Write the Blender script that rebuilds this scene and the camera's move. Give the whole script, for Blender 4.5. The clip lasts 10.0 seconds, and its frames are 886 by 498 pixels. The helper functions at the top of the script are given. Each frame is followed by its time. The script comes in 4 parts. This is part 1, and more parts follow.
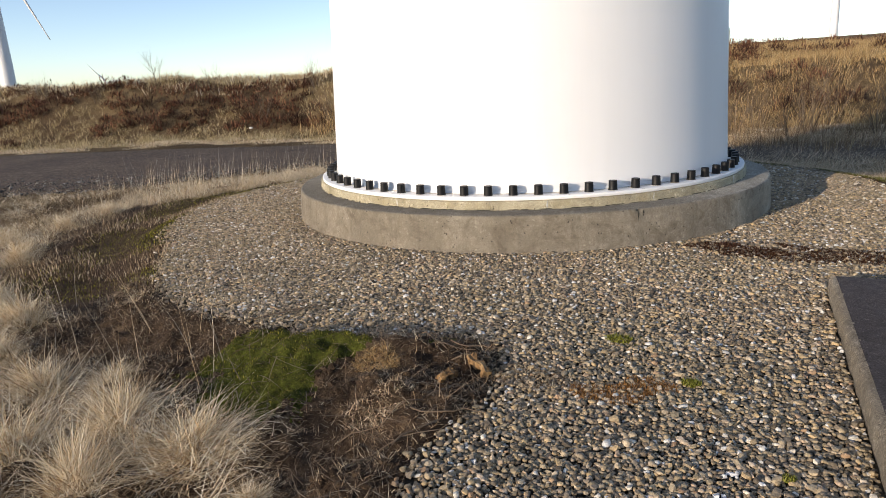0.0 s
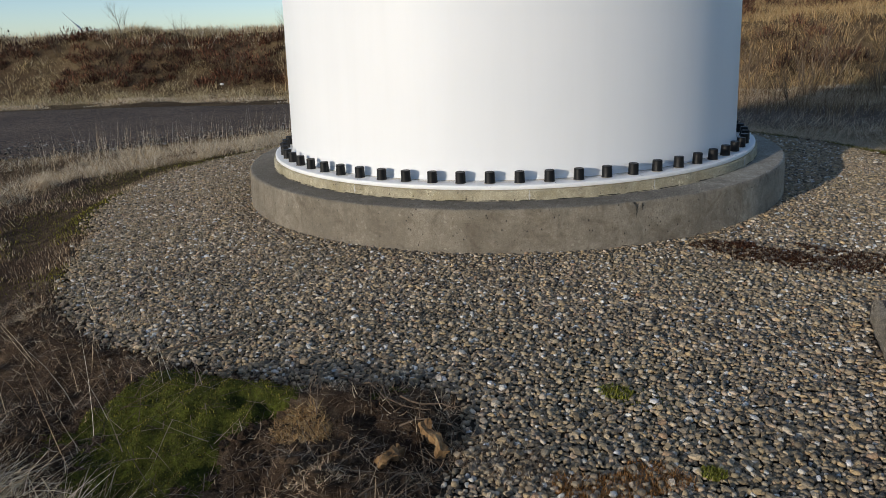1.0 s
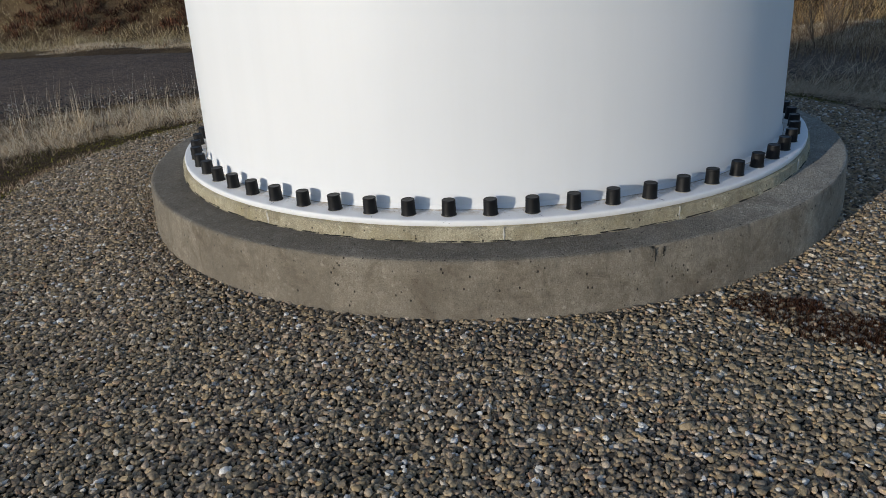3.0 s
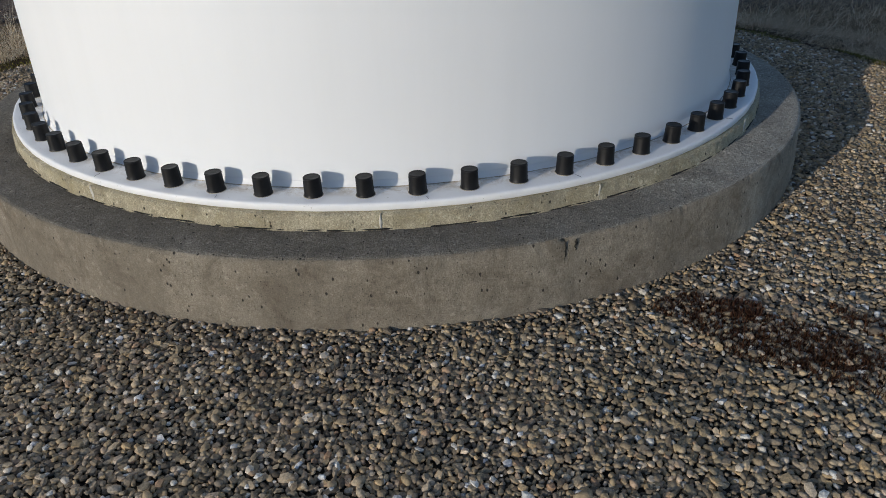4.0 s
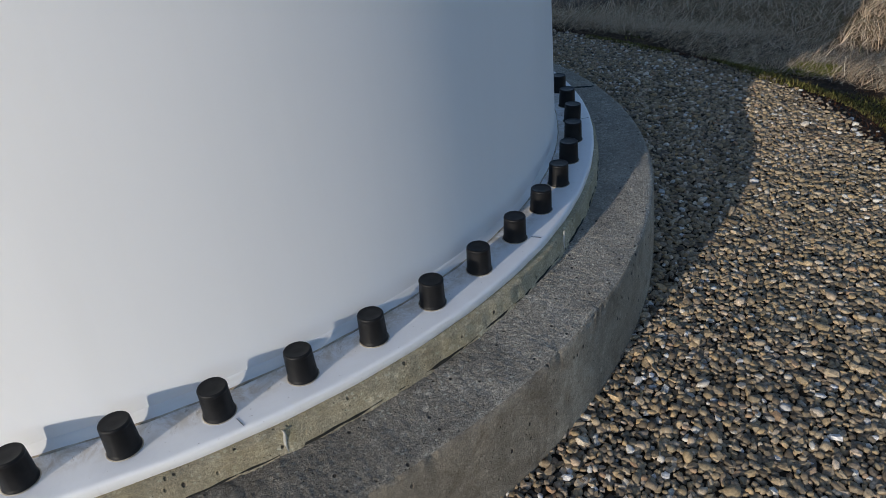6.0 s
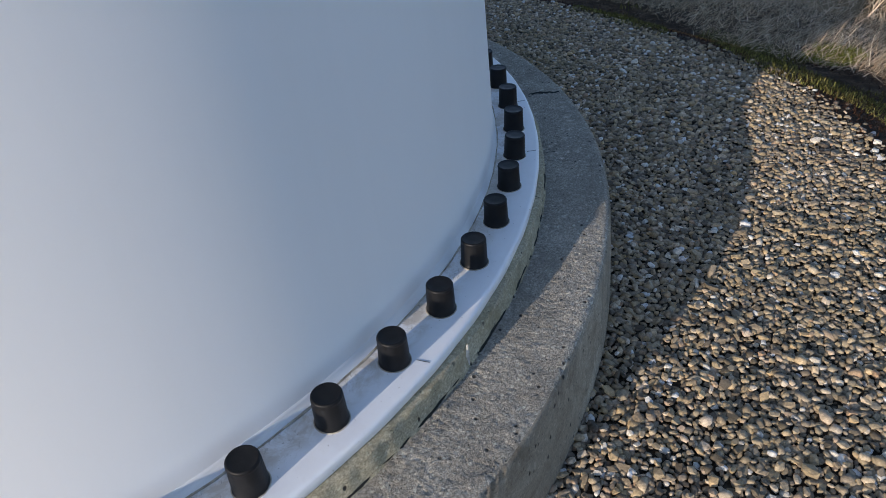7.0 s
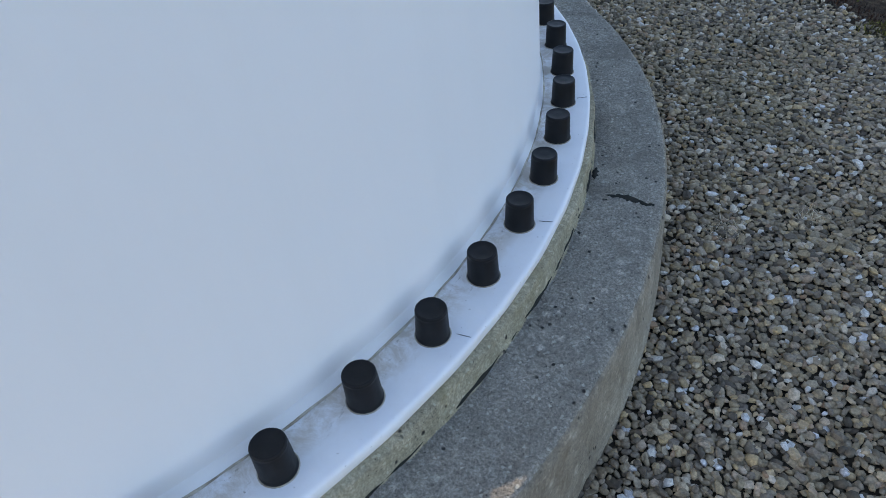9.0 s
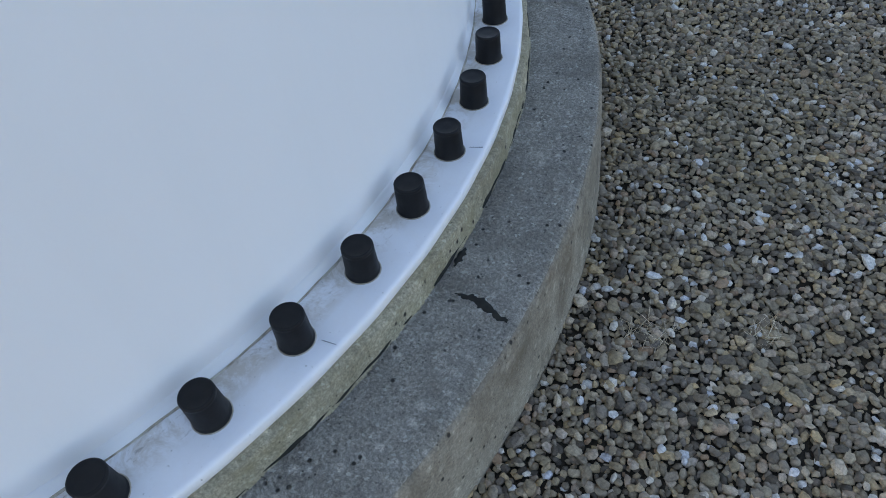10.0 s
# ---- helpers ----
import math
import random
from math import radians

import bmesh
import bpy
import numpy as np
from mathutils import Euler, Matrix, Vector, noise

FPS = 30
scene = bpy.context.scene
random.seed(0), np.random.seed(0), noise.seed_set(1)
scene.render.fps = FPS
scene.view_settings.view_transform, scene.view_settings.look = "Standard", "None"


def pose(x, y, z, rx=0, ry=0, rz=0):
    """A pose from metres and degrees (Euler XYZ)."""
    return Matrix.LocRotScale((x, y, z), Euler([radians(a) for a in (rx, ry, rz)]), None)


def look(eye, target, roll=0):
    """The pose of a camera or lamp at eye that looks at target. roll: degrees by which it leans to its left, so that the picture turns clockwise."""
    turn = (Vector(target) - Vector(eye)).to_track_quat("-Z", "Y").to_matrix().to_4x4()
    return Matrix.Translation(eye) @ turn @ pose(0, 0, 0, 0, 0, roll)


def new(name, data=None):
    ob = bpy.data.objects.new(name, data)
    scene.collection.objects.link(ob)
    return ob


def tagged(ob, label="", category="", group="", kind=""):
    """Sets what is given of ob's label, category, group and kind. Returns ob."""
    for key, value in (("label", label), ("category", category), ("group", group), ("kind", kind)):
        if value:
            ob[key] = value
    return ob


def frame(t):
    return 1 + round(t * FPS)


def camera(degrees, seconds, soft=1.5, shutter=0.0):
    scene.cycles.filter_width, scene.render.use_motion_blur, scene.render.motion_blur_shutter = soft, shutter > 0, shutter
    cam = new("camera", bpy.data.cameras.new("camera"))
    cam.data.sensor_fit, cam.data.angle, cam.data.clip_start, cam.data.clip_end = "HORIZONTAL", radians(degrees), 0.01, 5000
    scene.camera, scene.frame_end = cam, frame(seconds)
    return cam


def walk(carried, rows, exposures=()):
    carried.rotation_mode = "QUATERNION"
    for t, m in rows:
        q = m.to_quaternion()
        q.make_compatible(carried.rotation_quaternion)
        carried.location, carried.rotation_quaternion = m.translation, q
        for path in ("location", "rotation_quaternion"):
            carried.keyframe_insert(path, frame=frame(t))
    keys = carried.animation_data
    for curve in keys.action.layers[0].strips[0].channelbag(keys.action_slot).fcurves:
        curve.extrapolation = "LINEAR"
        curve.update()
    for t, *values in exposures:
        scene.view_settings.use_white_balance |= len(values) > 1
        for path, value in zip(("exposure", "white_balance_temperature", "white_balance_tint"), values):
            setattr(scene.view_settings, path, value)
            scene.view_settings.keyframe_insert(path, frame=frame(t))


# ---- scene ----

# ---- camera ----
cam = camera(66.14, 10.0, soft=0.5, shutter=0.0)
ROWS = [
    (0.0, 0.183, -7.810, 1.393, 8.63, -14.16, -2.94),
    (0.5, 0.234, -7.362, 1.386, 9.14, -16.25, -0.27),
    (1.0, 0.222, -6.906, 1.467, 7.65, -17.98, -2.55),
    (1.5, 0.403, -6.483, 1.485, 7.47, -17.64, -2.12),
    (2.0, 0.403, -6.145, 1.563, 11.00, -21.05, -1.26),
    (2.2, 0.340, -6.001, 1.576, 9.60, -21.57, -1.00),
    (3.3, 0.367, -5.189, 1.634, 7.68, -24.39, -4.09),
    (3.5, 0.422, -5.070, 1.627, 6.50, -25.29, -3.46),
    (4.0, 0.633, -4.628, 1.576, 4.19, -30.05, -1.85),
    (4.5, 0.809, -4.294, 1.572, 3.41, -29.69, -3.41),
    (5.0, 1.038, -3.922, 1.571, 7.20, -27.45, -6.56),
    (5.5, 1.256, -3.531, 1.534, 0.84, -31.64, -2.71),
    (6.0, 1.474, -3.182, 1.517, -1.64, -30.97, -4.90),
    (6.2, 1.566, -3.068, 1.500, 1.60, -29.65, -5.42),
    (7.3, 2.010, -2.285, 1.560, -0.47, -37.02, -4.52),
    (7.5, 2.100, -2.198, 1.540, 1.83, -35.11, -2.33),
    (8.0, 2.420, -1.945, 1.537, 13.84, -35.14, -1.64),
    (8.5, 2.594, -1.576, 1.528, 14.76, -36.65, 2.62),
    (9.0, 2.699, -1.201, 1.516, 30.30, -41.16, -5.09),
    (9.5, 2.899, -0.749, 1.551, 46.42, -43.89, -9.95),
    (10.0, 2.984, -0.303, 1.517, 44.56, -48.05, -7.40),
]


def aim(x, y, z, yaw, pitch, roll):
    a, b = radians(yaw), radians(pitch)
    ahead = Vector((-math.sin(a) * math.cos(b), math.cos(a) * math.cos(b), math.sin(b)))
    eye = Vector((x, y, z))
    return look(eye, eye + ahead, roll)


EXPOSURES = [(0.0, 0.78, 7250, 16), (0.5, 0.22, 6850, 12), (1.0, 0.15, 6550, 11), (2.0, 0.10, 6400, 10), (4.0, 0.02, 6350, 11), (5.5, 0.03, 6350, 11), (6.2, 0.47, 6550, 13),
             (7.3, 1.05, 6650, 16), (7.5, 1.20, 6750, 16), (8.0, 1.60, 7000, 17), (8.5, 1.79, 7350, 18), (9.0, 1.88, 7600, 18), (10.0, 1.88, 7950, 19)]
walk(cam, [(row[0], aim(*row[1:])) for row in ROWS], EXPOSURES)

# ---- light ----
SUN_AZ, SUN_EL = 49.0, 11.2      # way the light travels over the ground, and its height above the horizon
world = bpy.data.worlds.new("world")
scene.world = world
world.use_nodes = True
wn = world.node_tree
sky = wn.nodes.new("ShaderNodeTexSky")
sky.sky_type = "NISHITA"
sky.sun_disc = False
sky.sun_elevation = radians(SUN_EL)
sky.sun_rotation = radians(90 - (SUN_AZ + 180))
sky.air_density, sky.dust_density, sky.ozone_density = 0.62, 0.28, 1.6
wn.links.new(sky.outputs[0], wn.nodes["Background"].inputs[0])
wn.nodes["Background"].inputs[1].default_value = 0.14
sun = new("sun", bpy.data.lights.new("sun", "SUN"))
sun.data.energy, sun.data.angle, sun.data.color = 2.45, radians(0.53), (1.0, 0.93, 0.81)
ca, ce = radians(SUN_AZ), radians(SUN_EL)
sun.matrix_world = look((0, 0, 50), Vector((0, 0, 50)) + Vector((math.cos(ca) * math.cos(ce), math.sin(ca) * math.cos(ce), -math.sin(ce))))


# ---- material tools ----
class Mat:
    """A node material with one Principled shader."""

    def __init__(self, name, rough=0.8, metal=0.0, spec=0.5):
        self.m = bpy.data.materials.new(name)
        self.m.use_nodes = True
        self.t = self.m.node_tree
        self.p = self.t.nodes["Principled BSDF"]
        self.p.inputs["Roughness"].default_value = rough
        self.p.inputs["Metallic"].default_value = metal
        self.p.inputs["Specular IOR Level"].default_value = spec
        self.coord = self.t.nodes.new("ShaderNodeTexCoord").outputs["Object"]

    def put(self, socket, value):
        if isinstance(value, bpy.types.NodeSocket):
            self.t.links.new(value, socket)
        elif isinstance(value, (tuple, list)) and len(value) == 3 and socket.type == "RGBA":
            socket.default_value = (*value, 1)
        else:
            socket.default_value = value

    def scaled(self, sx, sy, sz):
        n = self.t.nodes.new("ShaderNodeMapping")
        self.put(n.inputs["Vector"], self.coord)
        n.inputs["Scale"].default_value = (sx, sy, sz)
        return n.outputs[0]

    def noise(self, scale, detail=4, rough=0.6, vec=None, dist=0.0):
        n = self.t.nodes.new("ShaderNodeTexNoise")
        self.put(n.inputs["Vector"], vec or self.coord)
        n.inputs["Scale"].default_value, n.inputs["Detail"].default_value = scale, detail
        n.inputs["Roughness"].default_value, n.inputs["Distortion"].default_value = rough, dist
        return n.outputs["Fac"]

    def cells(self, scale, out="Distance", vec=None, rand=1.0):
        n = self.t.nodes.new("ShaderNodeTexVoronoi")
        self.put(n.inputs["Vector"], vec or self.coord)
        n.inputs["Scale"].default_value, n.inputs["Randomness"].default_value = scale, rand
        return n.outputs[out]

    def ramp(self, fac, *stops):
        n = self.t.nodes.new("ShaderNodeValToRGB")
        e = n.color_ramp.elements
        while len(e) < len(stops):
            e.new(0.5)
        for el, (pos, c) in zip(e, stops):
            el.position = pos
            el.color = (*c, 1) if isinstance(c, tuple) else (c, c, c, 1)
        self.put(n.inputs[0], fac)
        return n.outputs[0]

    def mix(self, fac, a, b, mode="MIX"):
        n = self.t.nodes.new("ShaderNodeMix")
        n.data_type, n.blend_type = "RGBA", mode
        self.put(n.inputs[0], fac)
        self.put(n.inputs[6], a)
        self.put(n.inputs[7], b)
        return n.outputs[2]

    def math(self, op, a, b=0.0):
        n = self.t.nodes.new("ShaderNodeMath")
        n.operation = op
        self.put(n.inputs[0], a)
        self.put(n.inputs[1], b)
        return n.outputs[0]

    def island(self):
        return self.t.nodes.new("ShaderNodeNewGeometry").outputs["Random Per Island"]

    def bump(self, height, strength=0.4, distance=0.01, under=None):
        n = self.t.nodes.new("ShaderNodeBump")
        n.inputs["Strength"].default_value, n.inputs["Distance"].default_value = strength, distance
        self.put(n.inputs["Height"], height)
        if under:
            self.put(n.inputs["Normal"], under)
        self.put(self.p.inputs["Normal"], n.outputs[0])
        return n.outputs[0]

    def colour(self, value):
        self.put(self.p.inputs["Base Color"], value)
        return self

    def roughness(self, value):
        self.put(self.p.inputs["Roughness"], value)
        return self


# ---- materials ----
def make_paint(name, dirty):
    k = Mat(name, 0.5, spec=0.4)
    big = k.ramp(k.noise(0.7, 3), (0.3, (0.80, 0.81, 0.81)), (0.7, (0.84, 0.84, 0.83)))
    streak = k.ramp(k.noise(1.0, 4, vec=k.scaled(9, 9, 0.35)), (0.45, 0.0), (0.9, 0.10))
    c = k.mix(streak, big, (0.62, 0.62, 0.58))
    if dirty:
        c = k.mix(0.6, c, (0.88, 0.88, 0.87))
        flat = k.t.nodes.new("ShaderNodeVectorMath")
        flat.operation = "LENGTH"
        k.put(flat.inputs[0], k.scaled(1, 1, 0))
        inner = k.ramp(k.math("SUBTRACT", flat.outputs["Value"], 2.12), (0.0, 1.0), (0.06, 0.75), (0.10, 0.06))
        stain = k.ramp(k.noise(13.0, 7, 0.75, dist=0.5), (0.42, 0.0), (0.58, 0.75))
        c = k.mix(k.math("MULTIPLY", stain, inner), c, (0.47, 0.38, 0.26))
        scuff = k.ramp(k.noise(1.0, 5, 0.8, vec=k.scaled(70, 22, 1)), (0.60, 0.0), (0.66, 0.6))
        c = k.mix(k.math("MULTIPLY", scuff, inner), c, (0.24, 0.20, 0.15))
        specks = k.ramp(k.noise(75.0, 3, 0.7), (0.68, 0.0), (0.73, 0.7))
        c = k.mix(specks, c, (0.30, 0.27, 0.22))
    else:
        specks = k.ramp(k.noise(11.0, 6, 0.75), (0.72, 0.0), (0.78, 0.35))
        c = k.mix(specks, c, (0.58, 0.57, 0.53))
    k.colour(c)
    k.roughness(k.ramp(k.noise(3.0, 4), (0.3, 0.46), (0.7, 0.60)))
    k.bump(k.noise(260.0, 2), 0.05, 0.001)
    return k.m


def make_concrete(name, lo, mid, hi, stain, stain_amount, streaks=True, grain=1.0, tint=0.0):
    """Weathered cast concrete: blotches, aggregate grains, pits; grain sets how sandy the skin is."""
    k = Mat(name, 0.9, spec=0.25)
    c = k.ramp(k.noise(2.2, 6, 0.65, dist=0.3), (0.3, lo), (0.52, mid), (0.72, hi))
    c = k.mix(k.ramp(k.noise(38.0, 4, 0.7), (0.35, 0.0), (0.75, 0.35)), c, tuple(v * 1.2 for v in hi))
    c = k.mix(k.ramp(k.noise(14.0, 5, 0.75, dist=0.4), (0.42, 0.0), (0.6, 0.5)), c, tuple(v * 0.7 for v in mid))
    bloom = k.ramp(k.math("ADD", k.cells(22.0), k.math("MULTIPLY", k.noise(60.0, 4, 0.7), 0.25)), (0.22, 0.65), (0.42, 0.0))
    c = k.mix(k.math("MULTIPLY", bloom, k.ramp(k.noise(3.5, 3), (0.45, 0.0), (0.6, 1.0))), c, tuple(v * 1.35 for v in hi))
    wide = 0.5 * grain
    grit = k.ramp(k.noise(150.0, 5, 0.85), (0.36, 1.0 - wide), (0.5, 1.0), (0.64, 1.0 + 1.3 * wide))
    c = k.mix(1.0, c, grit, "MULTIPLY")
    grains = k.ramp(k.cells(150.0, "Color"), (0.80, 0.0), (0.92, 0.55 * grain))
    c = k.mix(grains, c, tuple(min(v * 1.6, 0.8) for v in hi))
    if streaks:
        s = k.ramp(k.noise(1.0, 5, 0.7, vec=k.scaled(2.6, 2.6, 0.7)), (0.46, 0.0), (0.70, 0.60))
        c = k.mix(s, c, tuple(v * 0.58 for v in mid))
        s = k.ramp(k.noise(1.0, 5, 0.7, vec=k.scaled(9.0, 9.0, 1.2)), (0.52, 0.0), (0.70, 0.50))
        c = k.mix(s, c, tuple(v * 0.6 for v in lo))
    c = k.mix(k.ramp(k.noise(5.5, 6, 0.75, dist=0.6), (0.5, 0.0), (0.66, stain_amount)), c, stain)
    # brown-black tone, strongest towards (-0.45, -0.89), its edge broken by noise
    if tint:
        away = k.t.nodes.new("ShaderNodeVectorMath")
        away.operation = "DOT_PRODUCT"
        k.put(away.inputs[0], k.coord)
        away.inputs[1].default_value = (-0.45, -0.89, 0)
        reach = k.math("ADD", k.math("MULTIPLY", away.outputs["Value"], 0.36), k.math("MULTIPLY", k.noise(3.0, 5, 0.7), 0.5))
        c = k.mix(k.ramp(reach, (0.48, 0.0), (0.86, tint)), c, (0.075, 0.064, 0.050))
    holes = k.ramp(k.cells(30.0, vec=k.scaled(1, 1, 0.7)), (0.09, 0.95), (0.17, 0.0))
    keep = k.ramp(k.noise(9.0, 2), (0.46, 0.0), (0.52, 1.0))
    pit = k.math("MULTIPLY", holes, keep)
    fine = k.ramp(k.cells(75.0), (0.08, 0.8), (0.18, 0.0))
    fine = k.math("MULTIPLY", fine, k.ramp(k.noise(14.0, 2), (0.50, 0.0), (0.56, 1.0)))
    pit = k.math("MAXIMUM", pit, fine)
    c = k.mix(pit, c, (0.045, 0.04, 0.035))
    k.colour(c)
    h = k.math("SUBTRACT", k.math("ADD", k.math("MULTIPLY", k.noise(130.0, 5, 0.8), grain), k.math("MULTIPLY", k.noise(12.0, 4), 1.2)), k.math("MULTIPLY", pit, 1.6))
    k.bump(h, min(0.45 + 0.4 * grain, 1.0), 0.006 + 0.004 * grain)
    return k.m


def make_leafy(name, stops, rough=0.7, patch=None, spec=0.2, through_light=0.38):
    k = Mat(name, rough, spec=spec)
    c = k.ramp(k.island(), *stops)
    if patch:
        c = k.mix(k.ramp(k.noise(patch[0], 3), (0.42, 0.0), (0.62, patch[2])), c, patch[1])
    k.colour(c)
    thin = k.t.nodes.new("ShaderNodeBsdfTranslucent")
    both = k.t.nodes.new("ShaderNodeMixShader")
    k.put(thin.inputs["Color"], c)
    both.inputs[0].default_value = through_light
    k.t.links.new(k.p.outputs[0], both.inputs[1])
    k.t.links.new(thin.outputs[0], both.inputs[2])
    k.t.links.new(both.outputs[0], k.t.nodes["Material Output"].inputs["Surface"])
    return k.m


PAINT = make_paint("white_tower_paint", False)
FLANGE_PAINT = make_paint("white_flange_paint", True)
CONCRETE_SIDE = make_concrete("cast_concrete_side", (0.225, 0.19, 0.14), (0.35, 0.30, 0.226), (0.46, 0.41, 0.32), (0.15, 0.116, 0.078), 0.68, grain=0.6, tint=0.42)
CONCRETE_TOP = make_concrete("weathered_concrete_top", (0.25, 0.225, 0.182), (0.39, 0.355, 0.29), (0.54, 0.50, 0.42), (0.20, 0.178, 0.14), 0.5, False, grain=1.0, tint=0.62)
GROUT = make_concrete("grout", (0.30, 0.25, 0.16), (0.44, 0.385, 0.265), (0.57, 0.51, 0.37), (0.30, 0.25, 0.13), 0.55, grain=0.8)
SLAB_EDGE = make_concrete("slab_edge_concrete", (0.19, 0.155, 0.115), (0.29, 0.245, 0.185), (0.41, 0.36, 0.285), (0.12, 0.098, 0.07), 0.6, grain=1.2)
SLAB_TOP = make_concrete("dark_slab_top", (0.055, 0.044, 0.042), (0.085, 0.070, 0.066), (0.14, 0.12, 0.112), (0.045, 0.037, 0.036), 0.6, False, grain=1.2)


k = Mat("black_rubber", 0.5, spec=0.27)
k.colour(k.ramp(k.noise(30.0, 4), (0.3, (0.004, 0.004, 0.0045)), (0.75, (0.010, 0.010, 0.0105))))
k.roughness(k.ramp(k.noise(22.0, 3), (0.3, 0.42), (0.7, 0.62)))
k.bump(k.noise(150.0, 3), 0.15, 0.001)
RUBBER = k.m

k = Mat("dark_sealant", 0.7)
k.colour(k.ramp(k.noise(30.0, 4), (0.35, (0.58, 0.53, 0.43)), (0.55, (0.38, 0.33, 0.25)), (0.72, (0.16, 0.13, 0.09))))
SEALANT = k.m

k = Mat("crack_dark", 0.95)
k.colour(k.ramp(k.noise(40.0, 3), (0.3, (0.012, 0.011, 0.009)), (0.7, (0.03, 0.028, 0.02))))
CRACK = k.m

k = Mat("lime_runs", 0.9)
k.colour(k.ramp(k.noise(60.0, 3), (0.3, (0.42, 0.40, 0.34)), (0.7, (0.62, 0.60, 0.54))))
LIME = k.m

k = Mat("pebble_stone", 0.72, spec=0.35)
c = k.ramp(k.island(), (0.0, (0.069, 0.055, 0.040)), (0.14, (0.202, 0.158, 0.110)), (0.28, (0.364, 0.275, 0.162)), (0.42, (0.220, 0.178, 0.134)), (0.55, (0.444, 0.350, 0.230)),
           (0.66, (0.260, 0.209, 0.135)), (0.76, (0.508, 0.358, 0.188)), (0.84, (0.554, 0.457, 0.334)), (0.90, (0.359, 0.220, 0.125)), (0.945, (0.680, 0.589, 0.460)), (0.98, (0.680, 0.660, 0.595)), (1.0, (0.680, 0.660, 0.640)))
c = k.mix(1.0, c, k.ramp(k.noise(120.0, 4, 0.7), (0.3, 0.62), (0.7, 1.4)), "MULTIPLY")
c = k.mix(k.ramp(k.noise(0.9, 4), (0.45, 0.0), (0.7, 0.3)), c, (0.25, 0.205, 0.11))
c = k.mix(k.ramp(k.noise(2.3, 5, 0.7), (0.54, 0.0), (0.70, 0.40)), c, (0.12, 0.088, 0.055))
k.colour(c)
k.bump(k.noise(220.0, 3, 0.7), 0.3, 0.002)
PEBBLE = k.m

k = Mat("gravel_bed_soil", 0.95, spec=0.1)
k.colour(k.ramp(k.noise(30.0, 5, 0.8), (0.3, (0.030, 0.025, 0.018)), (0.7, (0.090, 0.074, 0.053))))
k.bump(k.noise(60.0, 5, 0.8), 0.8, 0.02)
BED = k.m

k = Mat("moorland", 0.95, spec=0.1)
c = k.ramp(k.noise(0.35, 8, 0.7), (0.30, (0.06, 0.036, 0.024)), (0.45, (0.16, 0.105, 0.056)), (0.58, (0.30, 0.21, 0.11)), (0.75, (0.40, 0.30, 0.16)))
c = k.mix(k.ramp(k.noise(2.6, 6, 0.8), (0.45, 0.0), (0.7, 0.7)), c, (0.045, 0.03, 0.02))
c = k.mix(k.ramp(k.noise(25.0, 5, 0.8), (0.4, 0.0), (0.7, 0.5)), c, (0.20, 0.15, 0.09))
k.colour(c)
k.bump(k.math("ADD", k.noise(30.0, 6, 0.8), k.math("MULTIPLY", k.noise(4.0, 5, 0.7), 2.0)), 0.9, 0.08)
MOOR = k.m

k = Mat("dark_track_gravel", 0.9, spec=0.25)
c = k.ramp(k.noise(0.6, 6, 0.7), (0.3, (0.115, 0.080, 0.054)), (0.7, (0.205, 0.145, 0.098)))
c = k.mix(1.0, c, k.ramp(k.cells(28.0, "Color"), (0.1, 0.55), (0.6, 1.0), (0.95, 1.9)), "MULTIPLY")
k.colour(c)
k.bump(k.cells(28.0), 0.7, 0.02)
TRACK = k.m

STRAW = make_leafy("dry_straw", ((0.0, (0.32, 0.215, 0.115)), (0.2, (0.60, 0.46, 0.28)), (0.45, (0.80, 0.66, 0.45)), (0.8, (0.91, 0.83, 0.66)), (0.93, (0.60, 0.40, 0.21)), (1.0, (0.24, 0.13, 0.065))), through_light=0.25)
DULL = make_leafy("dull_dead_grass", ((0.0, (0.25, 0.165, 0.10)), (0.35, (0.58, 0.42, 0.265)), (0.7, (0.80, 0.62, 0.42)), (0.9, (0.90, 0.76, 0.56)), (1.0, (0.11, 0.12, 0.045))), through_light=0.25)
GOLD = make_leafy("golden_rushes", ((0.0, (0.22, 0.115, 0.045)), (0.35, (0.52, 0.33, 0.14)), (0.7, (0.74, 0.52, 0.25)), (0.9, (0.84, 0.66, 0.38)), (1.0, (0.24, 0.19, 0.07))), through_light=0.3)
BANK_STRAW = make_leafy("olive_straw", ((0.0, (0.20, 0.15, 0.07)), (0.35, (0.48, 0.37, 0.19)), (0.7, (0.72, 0.57, 0.33)), (0.9, (0.84, 0.72, 0.48)), (1.0, (0.20, 0.18, 0.07))), through_light=0.25)
RUSH = make_leafy("brown_rushes", ((0.0, (0.09, 0.055, 0.03)), (0.5, (0.23, 0.15, 0.085)), (0.85, (0.42, 0.30, 0.17)), (1.0, (0.60, 0.47, 0.29))), through_light=0.25)
HEATHER = make_leafy("brown_heather", ((0.0, (0.022, 0.011, 0.008)), (0.4, (0.11, 0.046, 0.028)), (0.75, (0.25, 0.102, 0.056)), (1.0, (0.42, 0.22, 0.115))), patch=(0.8, (0.035, 0.019, 0.012), 0.8), through_light=0.2)
MOSS = make_leafy("green_moss", ((0.0, (0.036, 0.036, 0.008)), (0.4, (0.125, 0.118, 0.015)), (0.8, (0.28, 0.255, 0.028)), (1.0, (0.46, 0.40, 0.07))), patch=(11.0, (0.048, 0.034, 0.014), 0.85), through_light=0.2)
